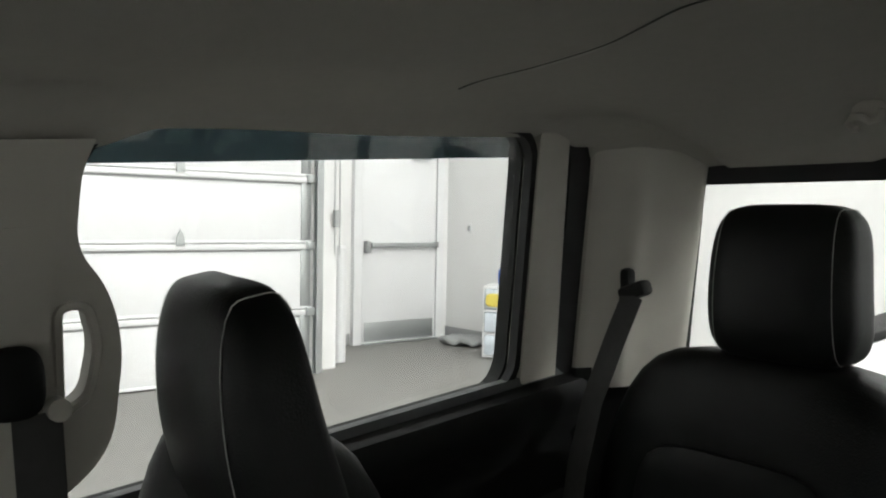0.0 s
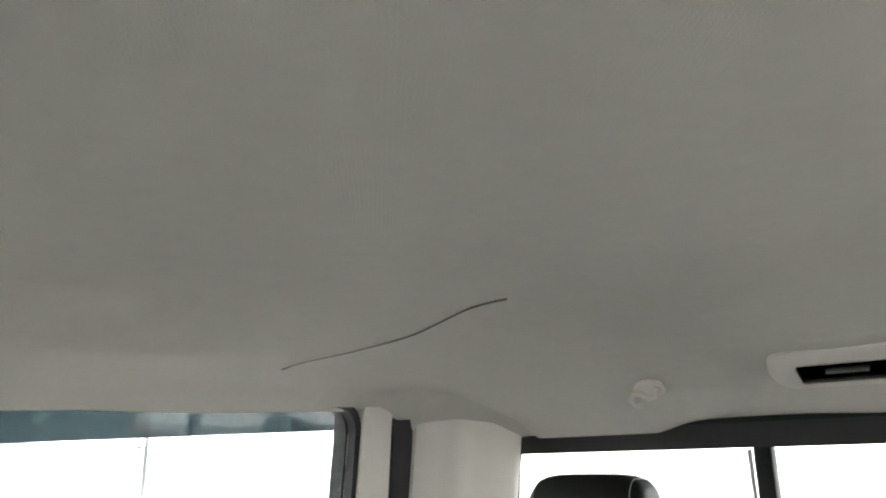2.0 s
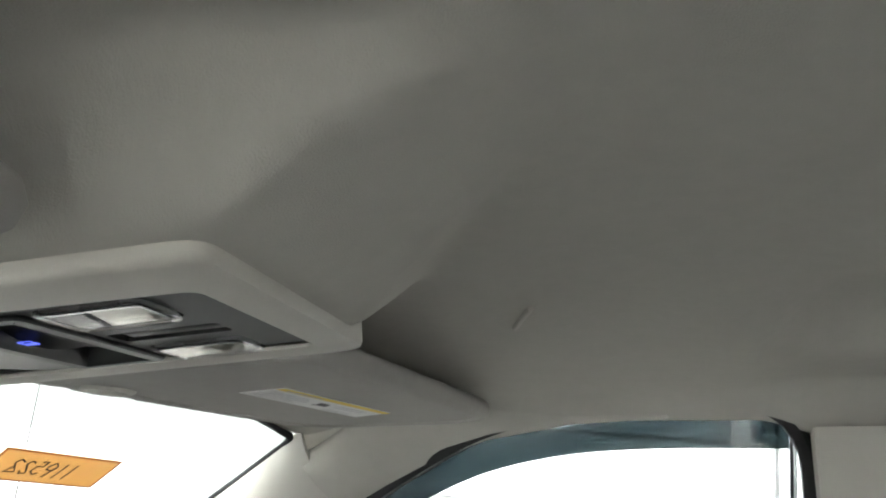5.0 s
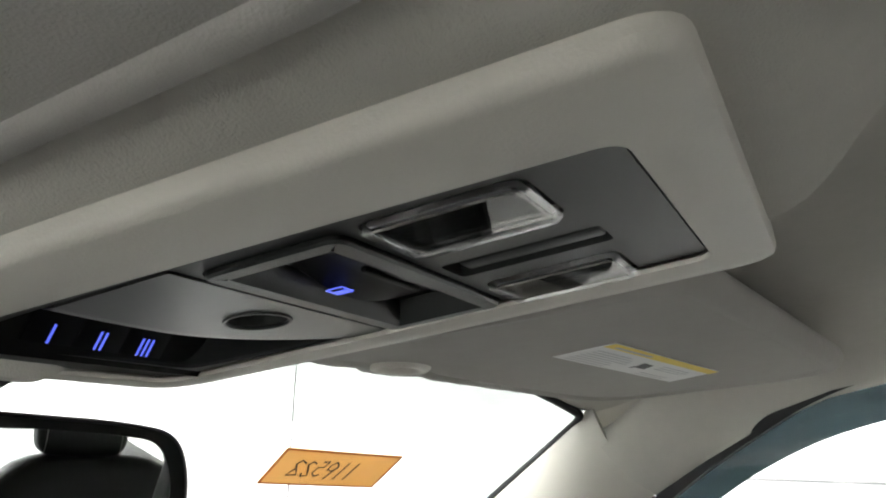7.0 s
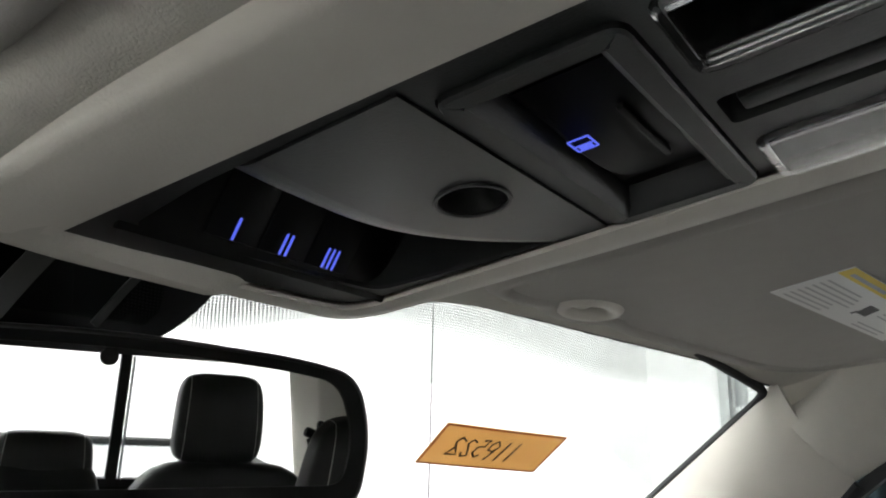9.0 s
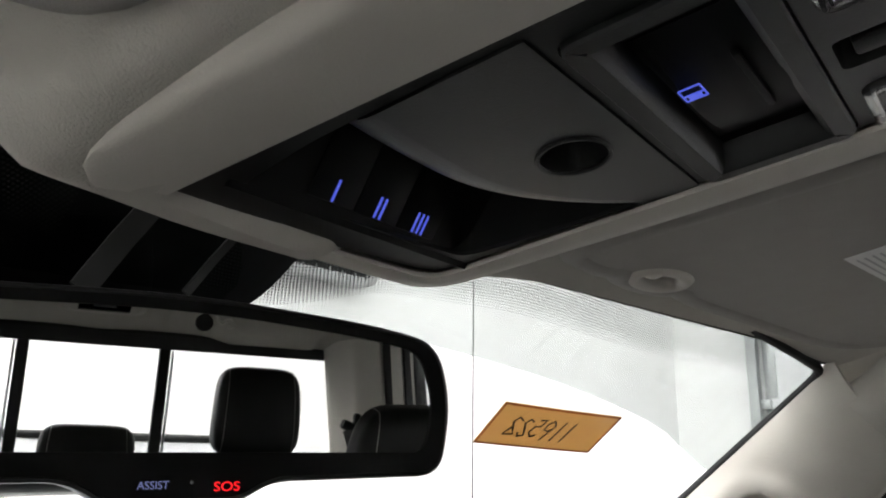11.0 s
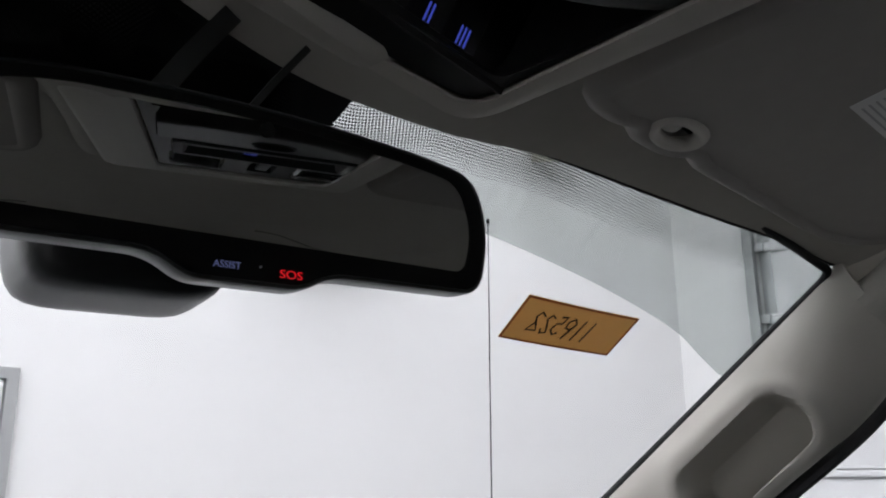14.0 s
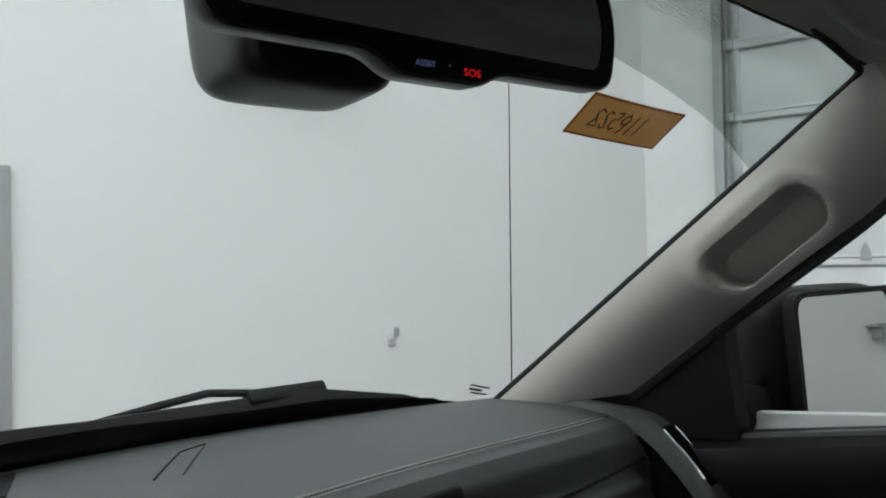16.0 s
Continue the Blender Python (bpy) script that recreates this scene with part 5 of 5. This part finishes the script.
for sgn in (1, -1):
    rb = thing("seat_belt", pose(0, 0, 0), "dark grey rear seat belt running from the pillar guide", "seat belt")
    part("guide", box(0.055, 0.03, 0.026, (sgn * 0.645, -1.735, 1.540), 0.008, m=Matrix.Rotation(sgn * 0.35, 4, "Y")), M_BLACK, rb, "black belt guide")
    part("guide_wing", box(0.02, 0.024, 0.05, (sgn * 0.662, -1.738, 1.552), 0.008), M_BLACK, rb)
    part("webbing", sweep([(sgn * 0.640, -1.722, 1.535), (sgn * 0.662, -1.70, 1.46), (sgn * 0.69, -1.675, 1.36), (sgn * 0.705, -1.65, 1.25), (sgn * 0.71, -1.6, 1.0)], [(-0.021, -0.001), (0.021, -0.001), (0.021, 0.001), (-0.021, 0.001)], up=(0, 1, 0.2)), M_BELT, rb)

# ---- dashboard ----


def dash_at(u, v):
    """Across the cab by u, from the glass base by v over the stitched edge and down the face."""
    x = -0.745 + 1.49 * u
    far = 0.055 - 0.378 * x * x + 0.615
    zf = 1.376 - 0.02 * abs(x) ** 2
    edge = 0.345 - 0.045 * smooth(0.2, 0.74, x)
    if v < 0.5:
        t = v / 0.5
        y = far + (edge - far) * t
        z = zf + (1.338 - zf) * (0.25 * t + 0.75 * t ** 2.2)
    else:
        t = (v - 0.5) / 0.5
        pts = [(0.0, 0.0), (-0.020, -0.008), (-0.030, -0.030), (-0.026, -0.075), (-0.040, -0.095), (-0.036, -0.12), (-0.01, -0.22), (0.03, -0.40)]
        k = min(len(pts) - 2, int(t * (len(pts) - 1)))
        f = t * (len(pts) - 1) - k
        y = edge + pts[k][0] + (pts[k + 1][0] - pts[k][0]) * f
        z = 1.338 + pts[k][1] + (pts[k + 1][1] - pts[k][1]) * f
    z -= 0.05 * smooth(0.69, 0.76, abs(x))
    return Vector((x, y, z))


def dash_top(x, y, lift=0.0):
    far, edge = 0.67 - 0.378 * x * x, 0.345 - 0.045 * smooth(0.2, 0.74, x)
    t, zf = (far - y) / (far - edge), 1.376 - 0.02 * x * x
    return Vector((x, y, zf + (1.338 - zf) * (0.25 * t + 0.75 * t ** 2.2) + lift))


ds = thing("dashboard", pose(0, 0, 0), "dark grey stitched vinyl dashboard", "dashboard")
part("pad", grid(90, 72, dash_at), M_DASH, ds)
seam = [dash_at(u / 60, 0.5) for u in range(61)]
part("seam_groove", sweep([p + Vector((0, 0.006, 0.0022)) for p in seam], ring(0.0013, 5)), M_BLACK, ds, "dark seam groove")
for off, dz in ((0.013, 0.0030), (-0.002, 0.0032)):
    th = bmesh.new()
    for i in range(290):
        a = dash_at(0.05 + 0.9 * i / 290, 0.5)
        b = dash_at(0.05 + 0.9 * (i + 0.62) / 290, 0.5)
        rod(a + Vector((0, off, dz)), b + Vector((0, off + 0.0012, dz)), 0.0012, 4, th)
    tagged(part("stitching", th, M_THREAD, ds, "grey stitching"), kind="stuff")
# defroster grille
gr = part("defroster", plate(rounded([(-0.18, 0.540), (-0.080, 0.540), (-0.020, 0.648), (-0.18, 0.648)], 0.010), lambda u, v, d: Vector((u, v, 1.3745 - d + 0.04 * (v - 0.6))), 0.004), M_BLACK, ds, "black defroster grille")
for i in range(22):
    part("slat", box(0.0022, 0.098, 0.003, (-0.205 + 0.0064 * i, 0.594, 1.3748), m=Matrix.Rotation(radians(-29), 4, "Z")), M_DASH, gr)
part("cover_line", sweep([dash_top(x, y, 0.0004) for x, y in ((0.051, 0.496), (0.08, 0.524), (0.11, 0.553), (0.139, 0.581), (0.16, 0.589), (0.184, 0.594))], ring(0.0014, 5)), M_BLACK, ds, "dark cover joint")
part("cover_line", sweep([dash_top(0.083 + 0.095 * k / 6, 0.491 + 0.096 * k / 6, 0.0004) for k in range(7)], ring(0.0009, 5)), M_BLACK, ds)
part("face_groove", sweep([(x, 0.3125 - 0.045 * smooth(0.2, 0.74, x), 1.257 + 0.068 * (x - 0.45)) for x in [0.42 + 0.03 * k for k in range(11)]], ring(0.0024, 6)), M_BLACK, ds, "dark joint groove")
# rolled end of the dashboard with its air vent
ENDP = [(0.46, 1.362), (0.35, 1.350), (0.30, 1.343), (0.262, 1.331), (0.232, 1.305), (0.205, 1.272), (0.180, 1.238), (0.160, 1.205), (0.150, 1.15), (0.155, 1.02)]
part("end_cover", sweep([(0.742, y, z - 0.012) for y, z in ENDP], [(-0.034, -0.012), (0.030, -0.012), (0.030, 0.006), (0.020, 0.012), (-0.026, 0.012), (-0.034, 0.006)], up=(0, -0.4, 1)), M_DASH, ds)
vent = part("side_vent", sweep([(0.748, y - 0.002, z + 0.001) for y, z in ((0.244, 1.316), (0.232, 1.305), (0.205, 1.272), (0.180, 1.238), (0.166, 1.215))], [(-0.020, -0.003), (0.018, -0.003), (0.018, 0.003), (-0.020, 0.003)], up=(0, -0.7, 0.7)), M_GLOSS, ds, "black side air vent")
for dx in (-0.021, 0.019):
    part("chrome_trim", sweep([(0.748 + dx, y - 0.004, z + 0.003) for y, z in ((0.240, 1.313), (0.232, 1.305), (0.205, 1.272), (0.185, 1.245))], ring(0.0028, 8), up=(0, -0.7, 0.7)), M_CHROME, vent, "chrome trim strip")
part("chrome_trim", rod((0.733, 0.200, 1.262), (0.760, 0.192, 1.250), 0.0035, 8), M_CHROME, vent, "chrome vent tab")
part("glovebox_lid", grid(20, 8, lambda u, v: (0.20 + 0.46 * u, 0.262 + 0.025 * v, 1.205 - 0.20 * v), shift=(0, 0.01, 0)), M_DASH, ds, "smooth glovebox lid")
part("tray_opening", box(0.17, 0.014, 0.03, (0.245, 0.312, 1.300), 0.006), M_BLACK, ds, "dark tray opening")

# wipers and cowl beyond the glass
wp = thing("wiper", pose(0, 0, 0), "black windscreen wiper parked at the glass base", "wiper")
part("blade", sweep([wind(-0.16 + 0.82 * i / 24, 0.612 + 0.26 * max(0.0, 0.82 * i / 24 - 0.56), 0.020) for i in range(25)], [(-0.010, -0.012), (0.010, -0.012), (0.006, 0.010), (-0.006, 0.010)]), M_RUBBER, wp)
part("clamp", box(0.13, 0.026, 0.022, tuple(wind(0.355, 0.614, 0.030)), 0.006, m=Matrix.Rotation(radians(-8), 4, "Z") @ Matrix.Rotation(radians(-34), 4, "X")), M_BLACK, wp)
part("arm", sweep([wind(0.31, 0.610, 0.036), wind(0.24, 0.605, 0.042), wind(0.18, 0.614, 0.040), wind(0.02, 0.635, 0.03), wind(-0.2, 0.67, 0.02)], ring(0.0055, 8)), M_BLACK, wp)
wq = thing("wiper", pose(0, 0, 0), "black windscreen wiper parked at the glass base", "wiper")
part("blade", sweep([wind(-0.62 + 0.70 * i / 20, 0.655 - 0.03 * math.sin(math.pi * i / 20) - 0.04 * (i / 20), 0.022) for i in range(21)], [(-0.010, -0.012), (0.010, -0.012), (0.006, 0.010), (-0.006, 0.010)]), M_RUBBER, wq)
part("clamp", box(0.11, 0.026, 0.022, tuple(wind(-0.02, 0.632, 0.03)), 0.006, m=Matrix.Rotation(radians(-34), 4, "X")), M_BLACK, wq)
solid("cowl", grid(30, 4, lambda u, v: wind(-0.76 + 1.52 * u, 0.63 + 0.12 * v, 0.004) + Vector((0, 0, 0.03 * v)), shift=(0, 0, -0.02)), M_BLACK, "black plastic cowl under the windscreen", "trim", "structure")

# aerial on the front wing
an = thing("antenna", pose(0.860, 0.600, 1.279), "thin dark whip aerial on the front wing", "antenna")
part("mast", rod((0, 0, 0.0), (0.005, -0.061, 0.775), 0.0015, 8, r2=0.0009), M_BLACK, an)
part("tip", rod((0.005, -0.0606, 0.770), (0.005, -0.0613, 0.779), 0.0030, 10), M_BLACK, an, "small round tip")
part("foot", rod((0.0, 0.010, -0.15), (0, 0.0, 0.03), 0.014, 12, r2=0.005), M_BLACK, an)
wing = solid("front_wing", grid(6, 10, lambda u, v: (0.72 + 0.20 * u, 0.34 + 0.75 * v, 1.12 - 0.05 * u ** 2 - 0.03 * v), shift=(0, 0, -0.03)), M_WHITE, "white painted front wing of the truck", "wing", "structure")

# door mirror
dm = thing("door_mirror", pose(1.005, 0.040, 1.39, 0, 0, -29), "black door mirror with upright glass", "mirror")
part("shell", pad(0.30, 0.15, 0.245, 10, 5, lambda c: Vector((c.x * (1 - 0.5 * max(0, c.y)), c.y + 0.088, c.z))), M_BLACK, dm)
part("rim", plate(oblong(0.012, 0.0, 0.262, 0.226, 0.03), lambda u, v, d: Vector((u, -0.012 + d + 0.05 * u, v)), 0.024, [oblong(0.012, 0.0, 0.246, 0.208, 0.024)]), M_BLACK, dm)
part("glass", plate(oblong(0.012, 0.0, 0.25, 0.212, 0.024), lambda u, v, d: Vector((u, -0.004 + d + 0.11 * u, v)), 0.003), M_MIRROR, dm, "silvered mirror glass")
part("arm", box(0.22, 0.09, 0.075, (-0.17, 0.07, -0.065), 0.02), M_BLACK, dm)

# the truck and all that is in it takes its stance
for ob in list(scene.objects):
    if ob not in ROOM and ob.parent is None and ob.type in {"MESH", "EMPTY"}:
        ob.matrix_basis = TRUCK @ ob.matrix_basis
